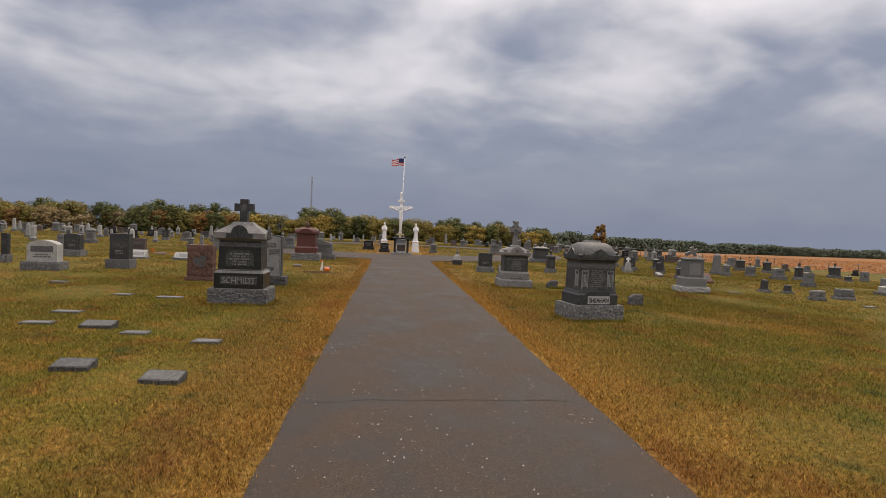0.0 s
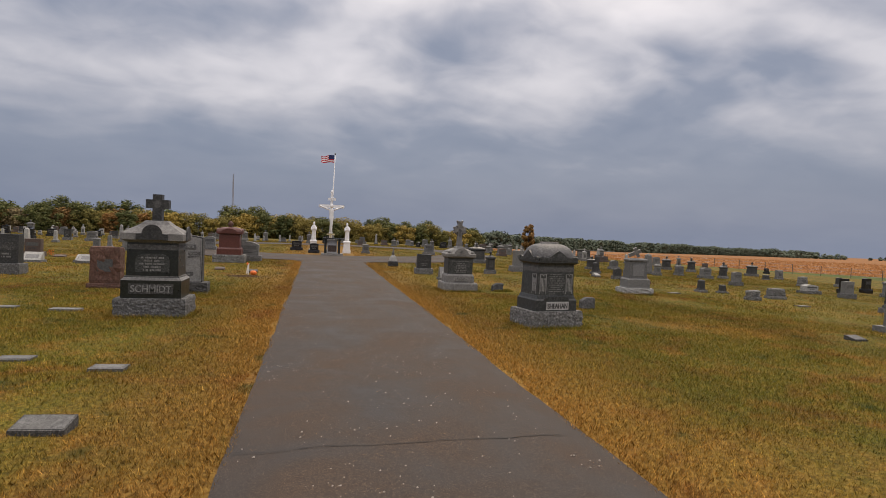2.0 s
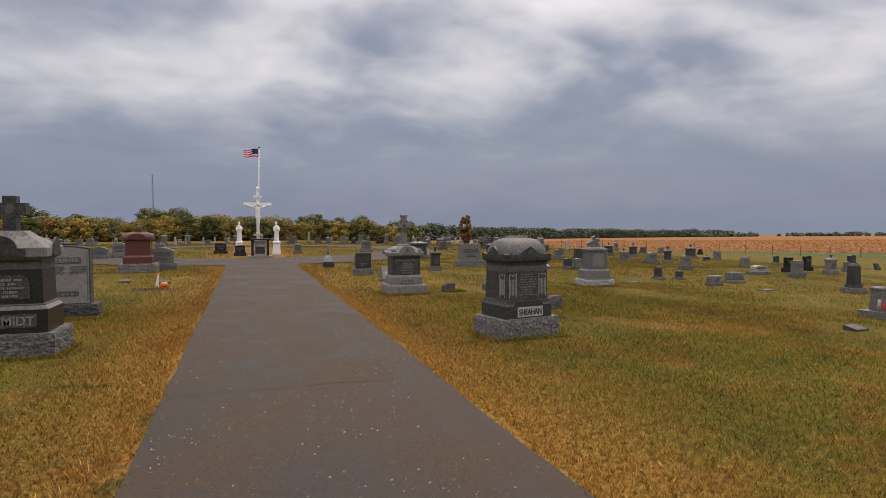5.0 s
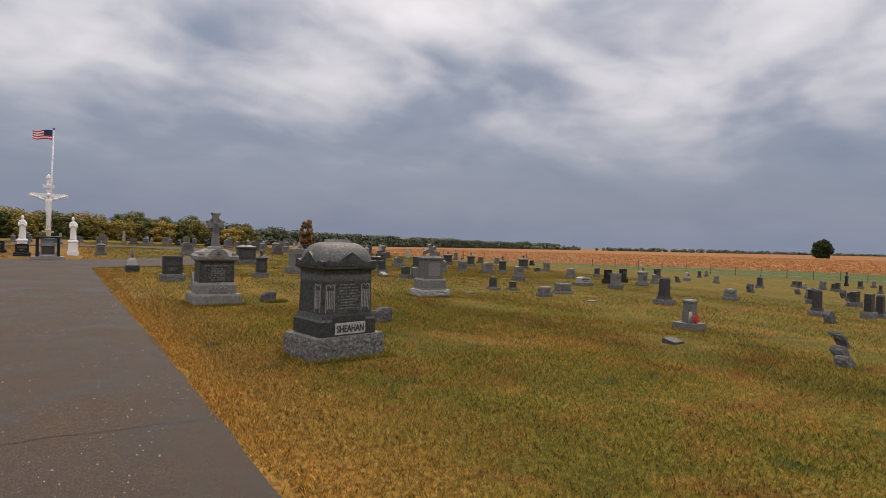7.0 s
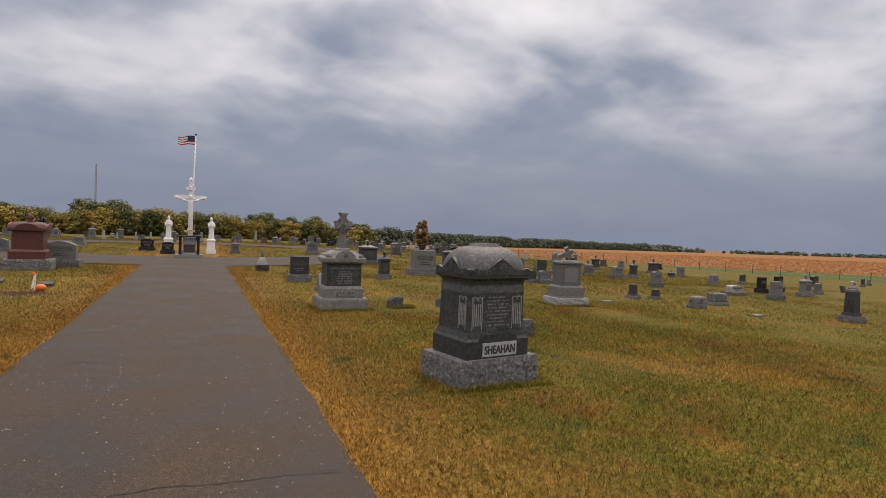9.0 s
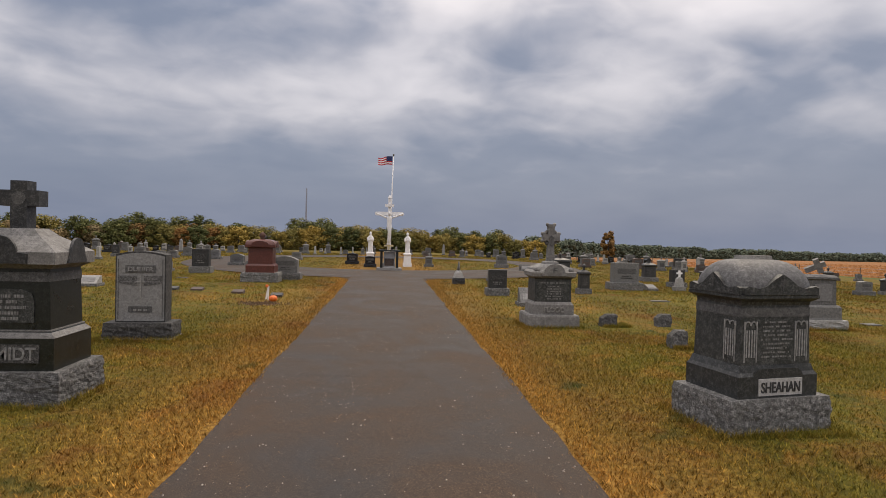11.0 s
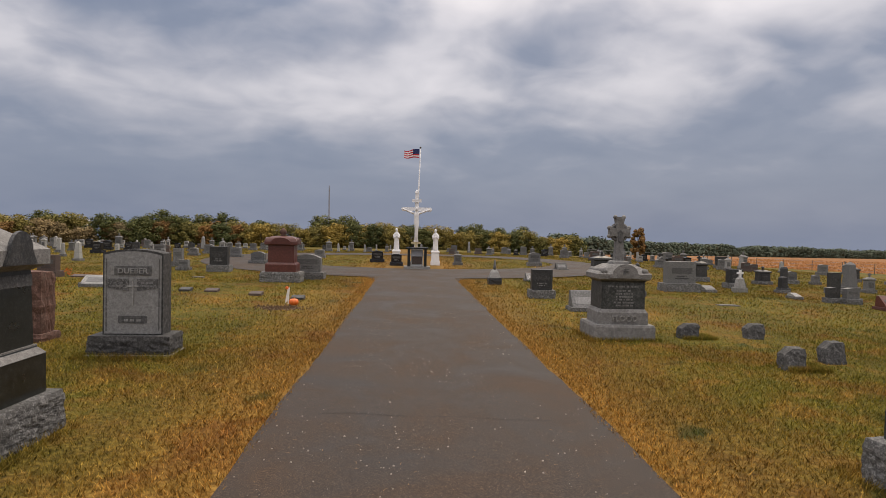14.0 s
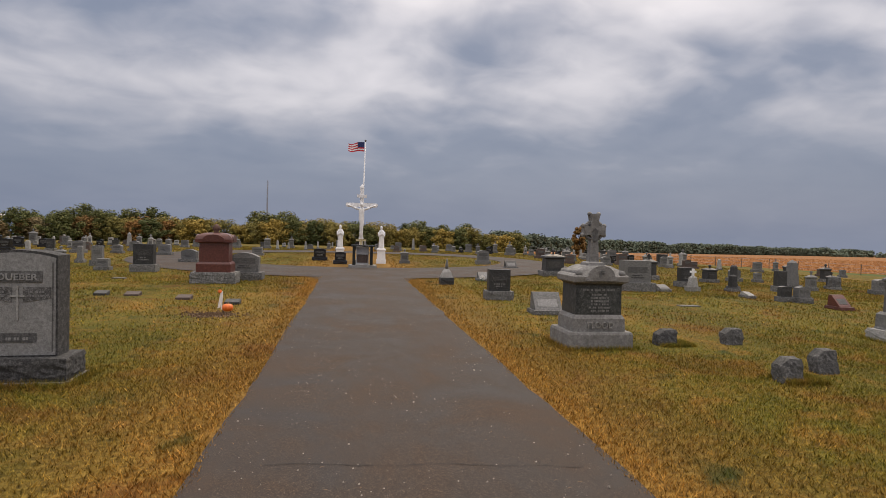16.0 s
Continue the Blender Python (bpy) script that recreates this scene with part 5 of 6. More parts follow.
pumpkin(-2.74, 20.3)
soil_clods(-2.95, 19.95, 0.5, 0.42)
soil_patch(-2.95, 19.95, 0.42, 0.34)
lantern = thing("garden_stake", -2.95, 20.75, "white garden stake with orange and white ribbons", "ornament")
part("stake", tube((0, 0, -0.05), (0.02, 0, 0.34), 0.012, 0.01), M["white"], lantern)
part("ribbon", prism([(-0.07, 0.0), (-0.02, 0.02), (0.02, 0.33), (-0.01, 0.34)], -0.01, 0.01, 0.003), M["whiteflower"], lantern)
part("rosette", ring_loft([(0.3, 0.02, 0.02, -0.03, 0), (0.33, 0.045, 0.03, -0.03, 0), (0.37, 0.02, 0.02, -0.03, 0)], 9), M["orange"], lantern)
flowers(10.62, 10.4, terrain(10.75, 10.52) + 0.12, M["redflower"], "red artificial flowers tied to a gravestone", 22, 0.085)
flowers(4.0, 28.0, terrain(4.0, 28.0), M["whiteflower"], "white artificial flowers in the grass", 12, 0.1)
flowers(-12.0, 26.6, 0, M["yellowflower"], "yellow artificial flowers beside a grave", 14, 0.14)
flowers(-11.0, 26.6, 0, M["orange"], "orange artificial flowers beside a grave", 14, 0.14)
flowers(-18.0, 33.0, 0, M["redflower"], "red wreath of artificial flowers by a grave", 20, 0.2)


# ---- crucifix, statues, altar, flag ----
def crucifix(x, y):
    t = thing("crucifix", x, y, "tall white painted crucifix behind a stone altar", "crucifix")
    part("footing", block(0.9, 0.7, -0.1, 0.25, 0, 0, 0.02), M["cut"], t)
    part("upright", soften(loft([(0.25, 0.1, 0.1), (4.35, 0.1, 0.1)]), 0.015), M["white"], t)
    pts = [(-0.98, 3.32), (-0.9, 3.25), (0.9, 3.25), (0.98, 3.32), (0.98, 3.42), (0.9, 3.48), (-0.9, 3.48), (-0.98, 3.42)]
    part("crossbeam", prism(pts, -0.09, 0.09, 0.012), M["white"], t)
    part("title_board", block(0.6, 0.08, 3.78, 3.96, 0, -0.12, 0.015), M["white"], t, "white title board")
    part("finial", soften(loft([(4.35, 0.14, 0.12), (4.45, 0.1, 0.09), (4.55, 0.02, 0.02)]), 0.01), M["white"], t)
    part("foot_rest", block(0.3, 0.16, 1.42, 1.5, 0, -0.17, 0.01), M["white"], t)
    part("small_cross", prism(shifted(cross_outline(0.62, 0.7, 0.1, 0.5), 0.85), -0.2, -0.13, 0.008), M["brass"], t, "small tarnished cross in front of the upright")
    # the hung figure, one plain shape
    bm = ring_loft([(1.5, 0.05, 0.07, 0, 0), (1.75, 0.075, 0.07, 0, 0), (2.1, 0.09, 0.09, 0.03, -0.03), (2.35, 0.13, 0.11, 0.02, -0.03), (2.6, 0.17, 0.13, 0, 0), (2.75, 0.15, 0.11, 0, 0), (2.95, 0.17, 0.12, 0, 0), (3.12, 0.19, 0.12, 0, 0), (3.2, 0.08, 0.08, 0, 0), (3.24, 0.06, 0.07, 0, -0.04), (3.3, 0.09, 0.1, 0, -0.07), (3.42, 0.095, 0.1, 0, -0.08), (3.5, 0.04, 0.05, 0, -0.07)], 14)
    for sx in (-1, 1):
        tube((sx * 0.14, 0, 3.1), (sx * 0.5, 0.0, 3.22), 0.065, 0.05, 8, bm)
        tube((sx * 0.5, 0, 3.22), (sx * 0.9, 0.02, 3.38), 0.05, 0.035, 8, bm)
    statue = new("statue", bpy.data.meshes.new("statue"))
    bmesh.ops.recalc_face_normals(bm, faces=bm.faces[:])
    bm.to_mesh(statue.data)
    bm.free()
    statue.data.materials.append(M["statue"])
    statue.data.polygons.foreach_set("use_smooth", [True] * len(statue.data.polygons))
    statue.matrix_world = pose(x, y - 0.16, terrain(x, y)) @ Matrix.Diagonal((0.8, 0.8, 0.86, 1))
    t.scale = (0.8, 0.8, 0.86)
    tagged(statue, "white painted figure hung on the crucifix", "statue")


def robed_statue(x, y, lean):
    bm = ring_loft([(0, 0.2, 0.19, 0, 0), (0.1, 0.19, 0.18, 0, 0), (0.5, 0.165, 0.15, 0, 0), (0.78, 0.18, 0.15, 0, -0.01), (0.92, 0.2, 0.15, 0, -0.01), (1.02, 0.17, 0.13, 0, 0), (1.07, 0.07, 0.07, 0, 0), (1.1, 0.065, 0.075, lean, -0.01), (1.17, 0.085, 0.095, lean, -0.02), (1.25, 0.08, 0.085, lean, -0.02), (1.31, 0.03, 0.03, lean, -0.01)], 18)
    for v in bm.verts:
        a = math.atan2(v.co.y, v.co.x)
        if v.co.z < 0.95:
            k = 1 + 0.07 * math.sin(7 * a + 3 * v.co.z)
            v.co.x, v.co.y = v.co.x * k, v.co.y * k
    for sx in (-1, 1):
        tube((sx * 0.19, -0.02, 0.92), (sx * 0.2, -0.1, 0.7), 0.06, 0.05, 8, bm)
        tube((sx * 0.2, -0.1, 0.7), (sx * 0.02, -0.19, 0.84), 0.05, 0.035, 8, bm)
    bmesh.ops.recalc_face_normals(bm, faces=bm.faces[:])
    me = bpy.data.meshes.new("statue")
    bm.to_mesh(me)
    bm.free()
    me.materials.append(M["statue"])
    me.polygons.foreach_set("use_smooth", [True] * len(me.polygons))
    ob = new("statue", me)
    ob.matrix_world = pose(x, y, terrain(x, y) + 0.76) @ Matrix.Diagonal((0.74, 0.74, 0.88, 1))
    tagged(ob, "white robed standing statue on a white pedestal", "statue", "statues by the crucifix")
    t = thing("pedestal", x, y, "white painted stepped pedestal under a statue", "pedestal", "statue pedestals")
    t.scale = (0.78, 0.78, 0.864)
    part("plinth", block(0.62, 0.6, -0.08, 0.22, 0, 0, 0.015), M["statue"], t)
    part("block", soften(loft([(0.22, 0.27, 0.26), (0.72, 0.25, 0.24), (0.76, 0.29, 0.28), (0.82, 0.29, 0.28), (0.88, 0.24, 0.23)]), 0.012), M["statue"], t)


def altar(x, y):
    t = thing("altar", x, y, "dark polished stone altar on two posts with a white back block", "altar")
    part("step", soften(loft([(-0.05, 0.62, 0.5), (0.13, 0.6, 0.48)]), 0.015), M["cut"], t, "grey stone step")
    for sx in (-1, 1):
        part("post", block(0.12, 0.4, 0.13, 0.93, sx * 0.38, -0.05, 0.01), M["polish"], t)
    part("tabletop", block(1.02, 0.6, 0.93, 1.0, 0, -0.02, 0.012), M["polish"], t)
    part("back_block", block(0.54, 0.3, 0.13, 0.91, 0, 0.25, 0.015), M["statue"], t, "white block behind the posts")
    part("relief", block(0.46, 0.05, 0.22, 0.58, 0, 0.08, 0.02), M["brown"], t, "dark brown relief panel")


def flag_and_pole(x, y):
    t = thing("flagpole", x, y, "tall white flagpole behind the crucifix", "flagpole")
    z0 = terrain(x, y)
    t.scale = (0.85, 0.85, 0.795)
    part("footing", ring_loft([(-0.1, 0.25, 0.25, 0, 0), (0.08, 0.25, 0.25, 0, 0)], 16), M["cut"], t)
    part("pole", ring_loft([(0.08, 0.06, 0.06, 0, 0), (4.0, 0.05, 0.05, 0.03, 0), (8.0, 0.026, 0.026, 0.11, 0)], 14), M["white"], t, "", True)
    bm = bmesh.new()
    bmesh.ops.create_icosphere(bm, subdivisions=2, radius=0.07, matrix=Matrix.Translation((0.11, 0, 8.05)))
    part("ball", bm, M["post"], t, "", True)
    part("halyard", tube((0.02, -0.07, 1.2), (0.1, -0.05, 7.9), 0.006, 0.006, 5), M["white"], t)
    f = thing("flag", x + 0.07, y, "striped flag with a blue corner flying in the wind", "flag", z=z0 + 5.78)
    L, H, n = 0.9, 0.5, 24
    def at(u, v, off):
        return Vector((-0.03 - L * u * 0.93, off + 0.09 * u * math.sin(7 * u + 1.5 * v), 0.05 + v * H * (1 - 0.18 * u) - 0.02 * u + 0.07 * u * math.sin(6.5 * u)))
    stripes = [("stripe", i / 7, (i + 1) / 7, 0.0, 1.0, M["flag_red"] if i % 2 == 0 else M["flag_white"]) for i in range(7)]
    for name, v0, v1, u0, u1, mt in stripes + [("blue_corner", 3 / 7, 1.0, 0.0, 0.42, M["flag_blue"])]:
        bm = bmesh.new()
        thick = 0.004 if name == "stripe" else 0.009
        rows = []
        for i in range(n + 1):
            u = u0 + (u1 - u0) * i / n
            rows.append([bm.verts.new(at(u, v, o)) for v, o in ((v0, -thick), (v1, -thick), (v1, thick), (v0, thick))])
        for r, s in zip(rows, rows[1:]):
            for i in range(4):
                bm.faces.new((r[i], r[(i + 1) % 4], s[(i + 1) % 4], s[i]))
        bm.faces.new(rows[0])
        bm.faces.new(rows[-1][::-1])
        part(name, bm, mt, f)


altar(0.08, 34.4)
crucifix(0.05, 37.6)
robed_statue(-0.98, 38.8, 0.0)
robed_statue(1.1, 38.4, -0.02)
flag_and_pole(0.12, 39.8)


# ---- trees ----
def leaf_cloud(bm, centre, radius, count, size, rnd, flat=0.8):
    """A clump of small leaf faces thrown round a centre."""
    for _ in range(count):
        v = Vector((rnd.gauss(0, 1), rnd.gauss(0, 1), rnd.gauss(0, 1)))
        v = v.normalized() * radius * (0.55 + 0.5 * rnd.random())
        c = Vector(centre) + Vector((v.x, v.y, v.z * flat))
        n = v.normalized() + Vector((rnd.gauss(0, 0.35), rnd.gauss(0, 0.35), rnd.gauss(0.35, 0.35)))
        a = n.cross(Vector((rnd.gauss(0, 1), rnd.gauss(0, 1), rnd.gauss(0, 1)))).normalized()
        b = n.cross(a).normalized() * size * rnd.uniform(0.6, 1.3)
        a = a * size * rnd.uniform(0.6, 1.3)
        bm.faces.new((bm.verts.new(c - a), bm.verts.new(c + b), bm.verts.new(c + a), bm.verts.new(c - b)))


def tree_mesh(height, spread, seed, leaf=0.16, clumps=26, per=42, low=0.25):
    rnd = random.Random(seed)
    trunk, crown = bmesh.new(), bmesh.new()
    top = height * 0.62
    tube((0, 0, -0.3), (0.1, 0.05, height * 0.3), height * 0.03, height * 0.022, 8, trunk)
    tube((0.1, 0.05, height * 0.3), (0.0, 0.1, top), height * 0.022, height * 0.01, 7, trunk)
    for i in range(clumps):
        u = i / clumps
        z = height * (low + (0.92 - low) * u)
        r = spread * math.sin(math.pi * (0.16 + 0.74 * u)) ** 0.8
        a = i * 2.4 + rnd.uniform(-0.4, 0.4)
        k = rnd.uniform(0.35, 1.0)
        c = (r * k * math.cos(a), r * k * math.sin(a), z + rnd.uniform(-0.06, 0.06) * height)
        if i % 3 == 0:
            tube((0.05, 0.05, max(height * 0.15, z * 0.7)), c, height * 0.009, height * 0.003, 5, trunk)
        leaf_cloud(crown, c, spread * rnd.uniform(0.24, 0.42), per, leaf, rnd)
    return trunk, crown


def make_tree(height, spread, seed, kind, label, leaf=0.16, clumps=26, per=42, low=0.25):
    t = thing("tree", 0, 0, label, "tree", "trees along the edge of the cemetery", z=0)
    trunk, crown = tree_mesh(height, spread, seed, leaf, clumps, per, low)
    part("trunk", trunk, M["bark"], t)
    part("crown", crown, LEAF[kind], t)
    return t


TREE_LABEL = {"green": "dark green leafy tree", "olive": "olive green tree turning in autumn", "yellow": "yellowing autumn tree", "rust": "rusty brown autumn tree", "brush": "bare brown thicket bush", "far": "distant tree at the field edge, haze in its leaf colour"}
PROTO = {}
for i, (kind, hh, sp) in enumerate((("green", 6.2, 2.5), ("green", 5.4, 2.6), ("olive", 5.4, 2.6), ("olive", 4.8, 2.3), ("yellow", 5.2, 2.5), ("yellow", 4.5, 2.3), ("rust", 4.6, 2.2), ("brush", 4.2, 2.2), ("brush", 3.6, 2.3))):
    PROTO.setdefault(kind, []).append(make_tree(hh, sp, 11 + i, kind, TREE_LABEL[kind] + " in the wood edge", 0.13, 40, 105, 0.02))
PLACED = set()


def put_tree(kind, x, y, s=1.0, turn=0.0):
    src = PROTO[kind][int(abs(x * 7 + y * 3)) % len(PROTO[kind])]
    m = pose(x, y, terrain(x, y) - 0.1, 0, 0, turn)
    if src.name not in PLACED:
        PLACED.add(src.name)
        src.matrix_world = m @ Matrix.Diagonal((1.3 * s, 1.3 * s, s, 1))
        return src
    ob = copy_thing(src, m)
    ob.scale = (1.3 * s, 1.3 * s, s)
    return ob


rnd = random.Random(77)
# the wood edge from the thicket in the west round to the north
x = -125.0
while x < 29:
    u = (x + 125) / 162
    y = 84 + 27 * min(1, u * 1.4) + rnd.uniform(-2.5, 2.5)
    if x < -50:
        kind = rnd.choice(("brush", "brush", "olive", "rust", "brush"))
    elif x < -26:
        kind = rnd.choice(("green", "brush", "green", "olive", "rust"))
    elif x < 2:
        kind = rnd.choice(("yellow", "olive", "yellow", "olive", "green"))
    else:
        kind = rnd.choice(("olive", "green", "olive", "yellow", "green"))
    put_tree(kind, x, y, rnd.uniform(0.8, 1.05) * (0.8 if x < 2 else 0.74), rnd.uniform(0, 360))
    if rnd.random() < 0.75:
        put_tree(rnd.choice(("green", "olive", "green", kind)), x + rnd.uniform(-2, 2), y + 7, rnd.uniform(0.95, 1.2) * (0.82 if x < 2 else 0.76), rnd.uniform(0, 360))
    x += rnd.uniform(1.5, 2.3)

lone = make_tree(4.6, 1.15, 91, "rust", "small rust-red tree standing alone by the field", 0.12, 40, 90, 0.12)
lone.matrix_world = pose(33.0, 90.0, terrain(33.0, 90.0) - 0.05)
round_tree = make_tree(13.0, 6.0, 95, "deep", "large round dark green tree alone in the field", 0.5, 90, 120, 0.08)
round_tree.matrix_world = pose(446, 189, terrain(446, 189) - 0.3)


def far_wood():
    """Far woods past the field: one strip of many leaf clumps."""
    r = random.Random(5)
    bm = bmesh.new()
    for i in range(560):
        u = i / 560
        px_, py_ = 95 + 620 * u ** 1.3, 380 + 330 * u
        z = terrain(px_, py_)
        hgt = (11.5 + 5 * noise.noise(Vector((u * 22, 1, 0))) + r.uniform(-0.8, 0.8)) * (1 - 0.2 * u)
        for k in range(3):
            leaf_cloud(bm, (px_ + r.uniform(-3, 3), py_ + r.uniform(-8, 8), z + hgt * (0.22 + 0.27 * k)), hgt * (0.42 - 0.07 * k), 40, 0.85, r)
    for i in range(520):
        u = i / 520
        px_, py_ = 560 + 1500 * u, 620 - 60 * u
        z = terrain(px_, py_)
        if noise.noise(Vector((u * 17, 0, 0))) < -0.3:
            continue
        hgt = r.uniform(3, 8.5) * (1 - 0.3 * u)
        leaf_cloud(bm, (px_, py_ + r.uniform(-20, 20), z + hgt * 0.4), hgt * 0.62, 34, 1.5, r)
    # distance haze comes only from the pale leaf colour
    tagged(part("far_wood", bm, LEAF["far"], None), "line of distant woods past the field, haze in its leaf colour", "woods", kind="stuff")


far_wood()


def crop_edge():
    """Standing stalks along the near edge of the ripe field."""
    r = random.Random(9)
    bm = bmesh.new()
    tx, ty = FENCE_N[1], -FENCE_N[0]
    for i in range(22000):
        s = r.uniform(-100, 180)
        d = FENCE_D + 33.0 + 240 * r.random() ** 1.7
        x_, y_ = FENCE_N[0] * d + tx * s, FENCE_N[1] * d + ty * s
        z, hh, wd = terrain(x_, y_), r.uniform(0.15, 0.45), r.uniform(0.12, 0.45)
        a = r.uniform(0, 3.14)
        p = Vector((x_, y_, z))
        q = Vector((math.cos(a), math.sin(a), 0)) * wd
        bm.faces.new((bm.verts.new(p - q), bm.verts.new(p + q), bm.verts.new(p + q * 0.7 + Vector((0, 0, hh))), bm.verts.new(p - q * 0.5 + Vector((0, 0, hh * 0.85)))))
    tagged(part("crop", bm, foliage("ripe_orange_crop", [(0.0, (0.36, 0.185, 0.08)), (0.5, (0.51, 0.275, 0.125)), (1.0, (0.6, 0.35, 0.17))]), None), "ripe orange crop standing in the field", "crop", kind="stuff")


crop_edge()


# ---- fence, mast, far landmarks ----
def fence():
    t = thing("fence", FENCE_N[0] * FENCE_D, FENCE_N[1] * FENCE_D, "wire field fence on thin steel posts", "fence", z=0.0)
    tx, ty = FENCE_N[1], -FENCE_N[0]
    me = None
    ox, oy = FENCE_N[0] * FENCE_D, FENCE_N[1] * FENCE_D
    tops = []
    for i in range(40):
        s = -54 + i * 3.1
        x_, y_ = tx * s, ty * s
        z = terrain(ox + x_, oy + y_)
        tops.append(Vector((x_, y_, z)))
        if me is None:
            ob = part("post", tube((0, 0, -0.2), (0, 0, 1.25), 0.045, 0.04, 6), M["post"], t)
            me = ob.data
        else:
            ob = new("post", me)
            ob.parent = t
        ob.location = (x_, y_, z)
    for h in (0.35, 0.75, 1.15):
        bm = bmesh.new()
        for a, b in zip(tops, tops[1:]):
            tube(a + Vector((0, 0, h)), b + Vector((0, 0, h)), 0.012, 0.012, 4, bm)
        part("wire", bm, M["steel"], t)


fence()
mast = thing("radio_mast", -52, 380, "thin lattice radio mast far behind the trees", "mast")
bm = bmesh.new()
for sx, sy in ((-0.5, -0.3), (0.5, -0.3), (0, 0.5)):
    tube((sx, sy, -0.5), (sx * 0.5, sy * 0.5, 38), 0.14, 0.1, 5, bm)
part("legs", bm, M["steel"], mast)
bm = bmesh.new()
for i in range(24):
    z = i * 1.55
    tube((-0.45, -0.27, z), (0.45, -0.27, z + 1.5), 0.05, 0.05, 4, bm)
part("bracing", bm, M["steel"], mast)


def water_tower(x, y, h):
    t = thing("water_tower", x, y, "far white water tower above the trees", "water tower")
    part("column", ring_loft([(-1, 1.3, 1.3, 0, 0), (h - 4, 1.0, 1.0, 0, 0)], 12), M["white"], t, "", True)
    part("tank", ring_loft([(h - 5, 1.2, 1.2, 0, 0), (h - 3.6, 3.4, 3.4, 0, 0), (h - 1.8, 4.2, 4.2, 0, 0), (h - 0.3, 3.0, 3.0, 0, 0), (h, 0.4, 0.4, 0, 0)], 18), M["white"], t, "", True)


water_tower(-342, 640, 22.0)
water_tower(160, 1080, 32.0)


# ---- far rows of gravestones ----
def far_rows():
    """Stones of the far plots, built once for each kind and then set out in rows."""
    r = random.Random(31)
    kinds = [("slab", "grey", 0.75, 0.8), ("flat_top", "dark", 0.7, 0.85), ("serp", "grey", 0.9, 0.7), ("crossed", "grey", 0.6, 1.2), ("obelisk", "light", 0.32, 1.1), ("monument", "grey", 0.7, 1.15), ("slab", "light", 0.5, 0.6), ("slab", "brown", 0.8, 0.7), ("crossed", "light", 0.4, 0.95), ("tall", "light", 0.35, 0.9), ("slab", "black", 0.7, 0.7)]
    protos = []
    spots = []
    for yy in (44, 48, 52, 56, 60, 64, 69, 75):
        xx = -46.0 - (yy - 44) * 0.5
        while xx < 24 + (yy - 44) * 0.25:
            keep = 0.85 if abs(xx) > 13 or yy > 57 else 0.0
            if r.random() < keep:
                spots.append((xx, yy + r.uniform(-0.8, 0.8)))
            xx += r.uniform(1.3, 2.9)
    for yy in (36, 40):
        for xx in (-33, -30.5, -28, -24, -21.5, -18.5, -16):
            spots.append((xx + r.uniform(-0.6, 0.6), yy + r.uniform(-0.6, 0.6)))
    for yy in (44, 50):
        for k in range(8):
            if r.random() < 0.75:
                spots.append((14 + k * 2.6 + r.uniform(-0.8, 0.8), yy + r.uniform(-1, 1)))
    for i, (xx, yy) in enumerate(spots):
        if i < len(kinds):
            st, mt, w, h = kinds[i]
            protos.append(stone(st, xx, yy, w, h, mt))
        else:
            ob = copy_thing(r.choice(protos), pose(xx, yy, terrain(xx, yy), 0, 0, r.uniform(-5, 5)))
            k = r.uniform(0.65, 1.05)
            ob.scale = (k, k, k * r.uniform(0.85, 1.2))


far_rows()


# ---- grass ----
def grass_field(name, n, x0, x1, y0, y1, height, width, seed, label, keep):
    rng = np.random.default_rng(seed)
    xs = rng.uniform(x0, x1, n)
    ys = y0 + (y1 - y0) * rng.random(n) ** 1.5
    ok = keep(xs, ys)
    xs, ys = xs[ok], ys[ok]
    n = len(xs)
    u = np.clip((xs - 8) / 80, 0, 1)
    q = np.maximum(0, ys - 45)
    zs = -2.6 * (u * u * (3 - 2 * u) * 0.6 + u * 0.4) - 0.02 * q * q / (q + 20) - 0.012
    a = rng.uniform(0, 2 * np.pi, n)
    h = height * rng.uniform(0.5, 1.3, n)
    w = width * rng.uniform(0.6, 1.4, n) * (1 + 0.06 * (ys - y0))
    lean = rng.uniform(0.2, 1.1, n) * h
    b = rng.uniform(0, 2 * np.pi, n)
    v = np.empty((n, 3, 3))
    v[:, 0] = np.stack([xs - np.cos(a) * w, ys - np.sin(a) * w, zs], -1)
    v[:, 1] = np.stack([xs + np.cos(a) * w, ys + np.sin(a) * w, zs], -1)
    v[:, 2] = np.stack([xs + np.cos(b) * lean, ys + np.sin(b) * lean, zs + h], -1)
    me = bpy.data.meshes.new(name)
    me.vertices.add(3 * n)
    me.vertices.foreach_set("co", v.ravel())
    me.loops.add(3 * n)
    me.loops.foreach_set("vertex_index", np.arange(3 * n, dtype=np.int32))
    me.polygons.add(n)
    me.polygons.foreach_set("loop_start", np.arange(0, 3 * n, 3, dtype=np.int32))
    me.update()
    me.validate()
    me.materials.append(BLADES)
    tagged(new(name, me), label, "grass", kind="stuff")


BLADES = make_blade_material()


def off_road(xs, ys):
    return (np.abs(xs) > 1.44 + 0.03 * np.sin(ys * 5.3) + 0.05 * np.sin(ys * 1.9)) & ~((((xs + 2.95) / 0.5) ** 2 + ((ys - 19.95) / 0.4) ** 2) < 1 + 0.5 * np.sin(xs * 37) * np.sin(ys * 29))


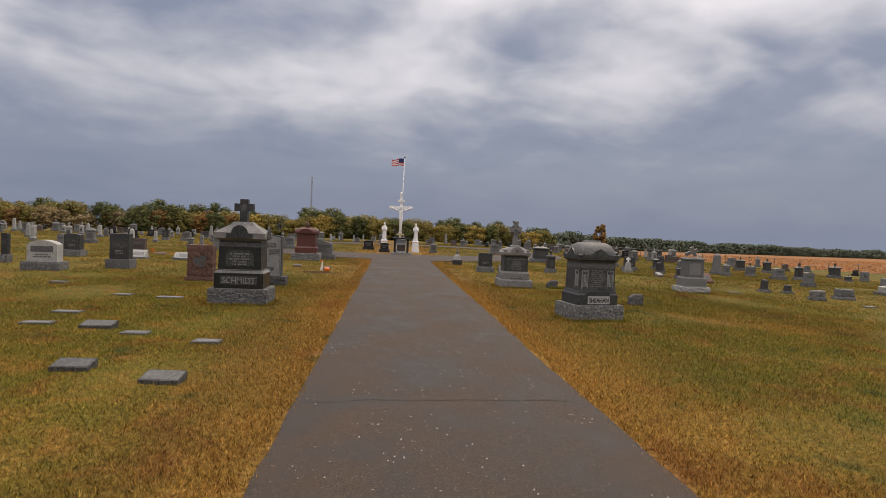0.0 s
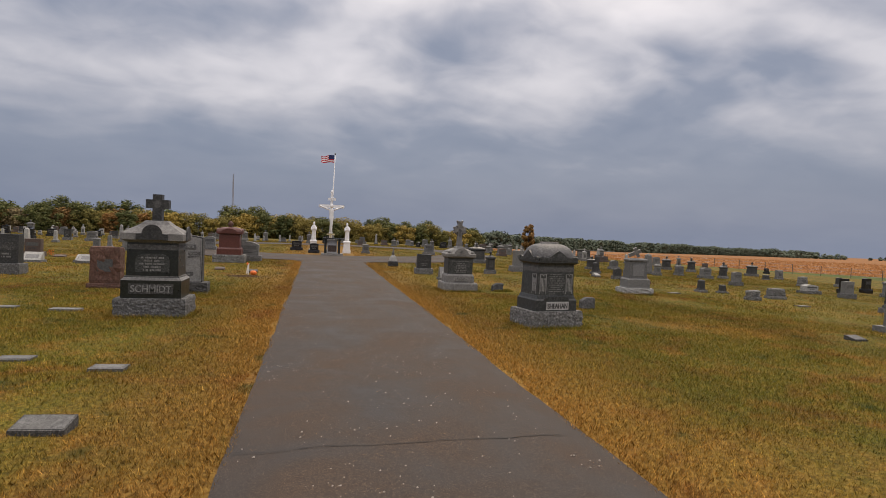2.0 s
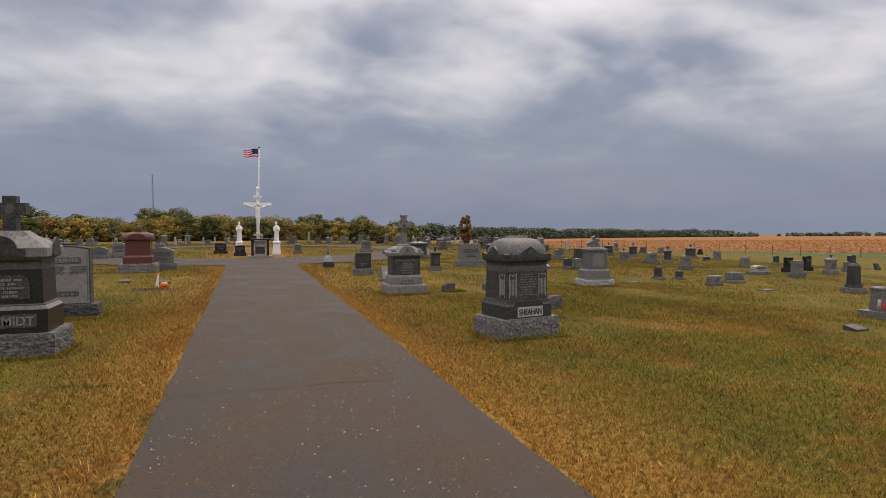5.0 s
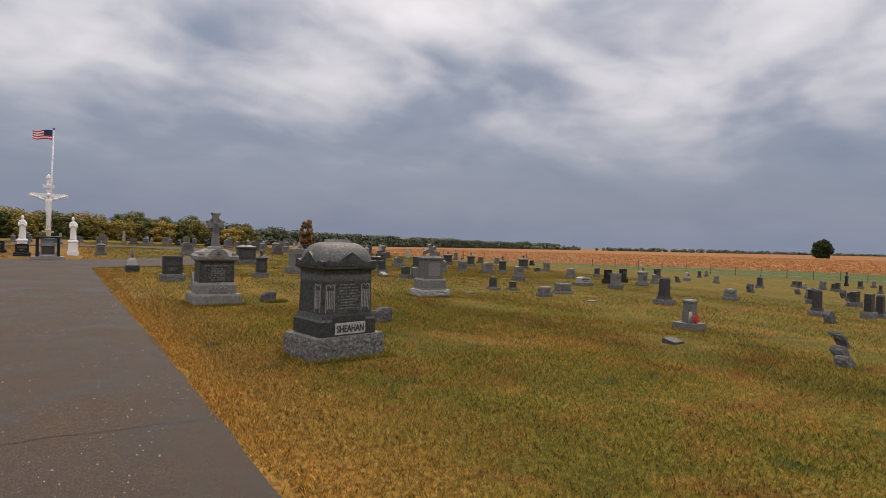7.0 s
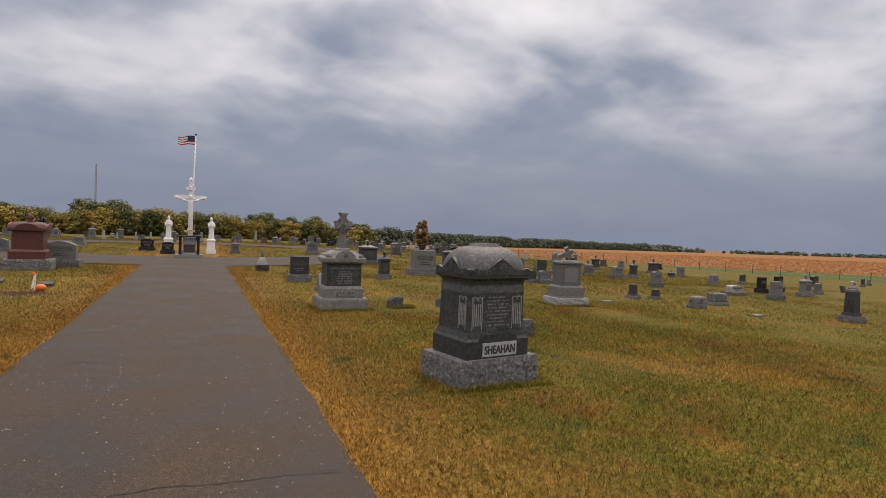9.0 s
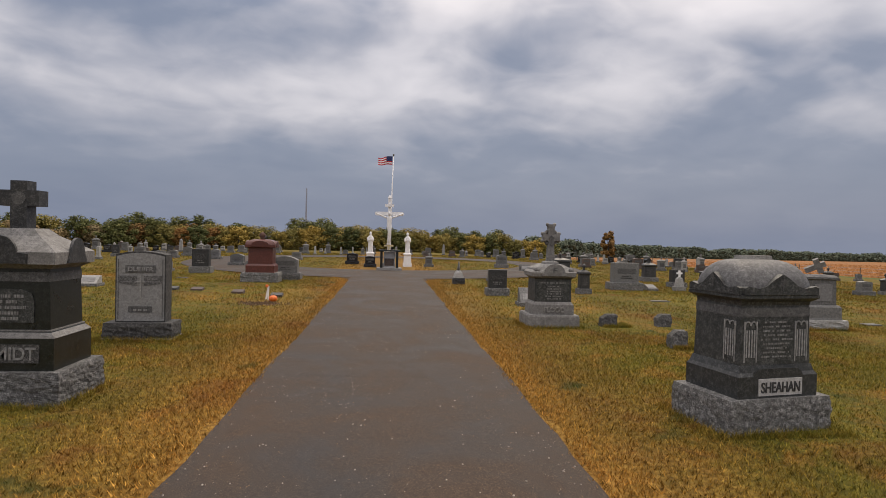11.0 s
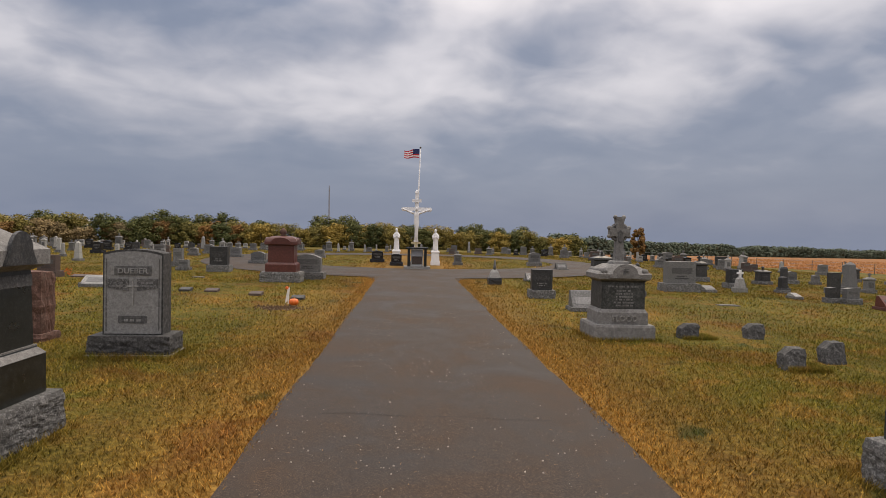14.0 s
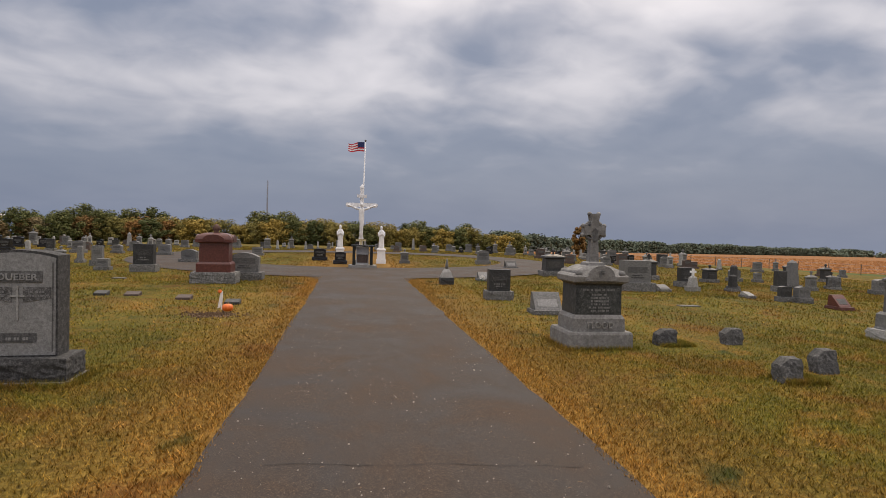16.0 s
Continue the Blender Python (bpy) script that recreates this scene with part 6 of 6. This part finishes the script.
def edge_fade(x0, x1, y0, y1, reach):
    """Thins a lawn patch out towards its borders, so that it passes into the next."""
    rng = np.random.default_rng(44)

    def keep(xs, ys):
        d = np.minimum(np.minimum(xs - x0, x1 - xs), np.minimum(y1 - ys, ys - y0 + reach))
        return off_road(xs, ys) & (rng.random(len(xs)) < np.clip(d / reach, 0, 1))
    return keep


grass_field("grass", 1300000, -10, 12, 1.5, 19, 0.036, 0.0021, 1, "short dry autumn lawn grass in straw and green", edge_fade(-10, 12, 1.5, 19, 4))
grass_field("grass", 420000, -18, 26, 3, 36, 0.04, 0.005, 3, "short dry lawn grass further up the drive", edge_fade(-18, 26, 3, 36, 8))
grass_field("grass", 70000, -1.75, 1.75, -1, 29, 0.042, 0.003, 2, "straw grass creeping over the edge of the drive", lambda xs, ys: (np.abs(xs) > 1.39) & (np.abs(xs) < 1.75))


def far_lawn(xs, ys):
    """The lawn past the drive's end, clear of the asphalt ring."""
    ring = lambda rx, ry: (xs / rx) ** 2 + ((ys - 43.5) / ry) ** 2
    return off_road(xs, ys) & ~((ring(8.3, 9.1) > 1) & (ring(11.9, 14.9) < 1)) & (np.abs(xs) > np.where(ys < 30, 1.5, 0.0))


grass_field("grass", 220000, -34, 30, 24, 74, 0.05, 0.01, 5, "lawn grass between the far rows of graves", far_lawn)


def around(cx, cy, w, d, band):
    """Grass left standing against a stone's foot, where the mower does not reach."""
    def keep(xs, ys):
        ax, ay = np.abs(xs - cx) - w / 2, np.abs(ys - cy) - d / 2
        return (np.maximum(ax, ay) > -0.01) & (np.maximum(ax, ay) < band)
    return keep


for cx, cy, w, d in ((-3.53, 12.0, 1.17, 0.86), (3.38, 11.12, 1.15, 0.85), (3.12, 16.95, 0.98, 0.78), (-3.71, 15.25, 1.04, 0.58), (4.4, 16.85, 0.34, 0.22), (4.7, 14.7, 0.3, 0.2), (8.7, 17.0, 0.92, 0.66)):
    grass_field("grass", 9000, cx - w / 2 - 0.15, cx + w / 2 + 0.15, cy - d / 2 - 0.15, cy + d / 2 + 0.15, 0.075, 0.003, int(cx * 10) + 200, "taller grass left standing at a stone's foot", around(cx, cy, w, d, 0.1))
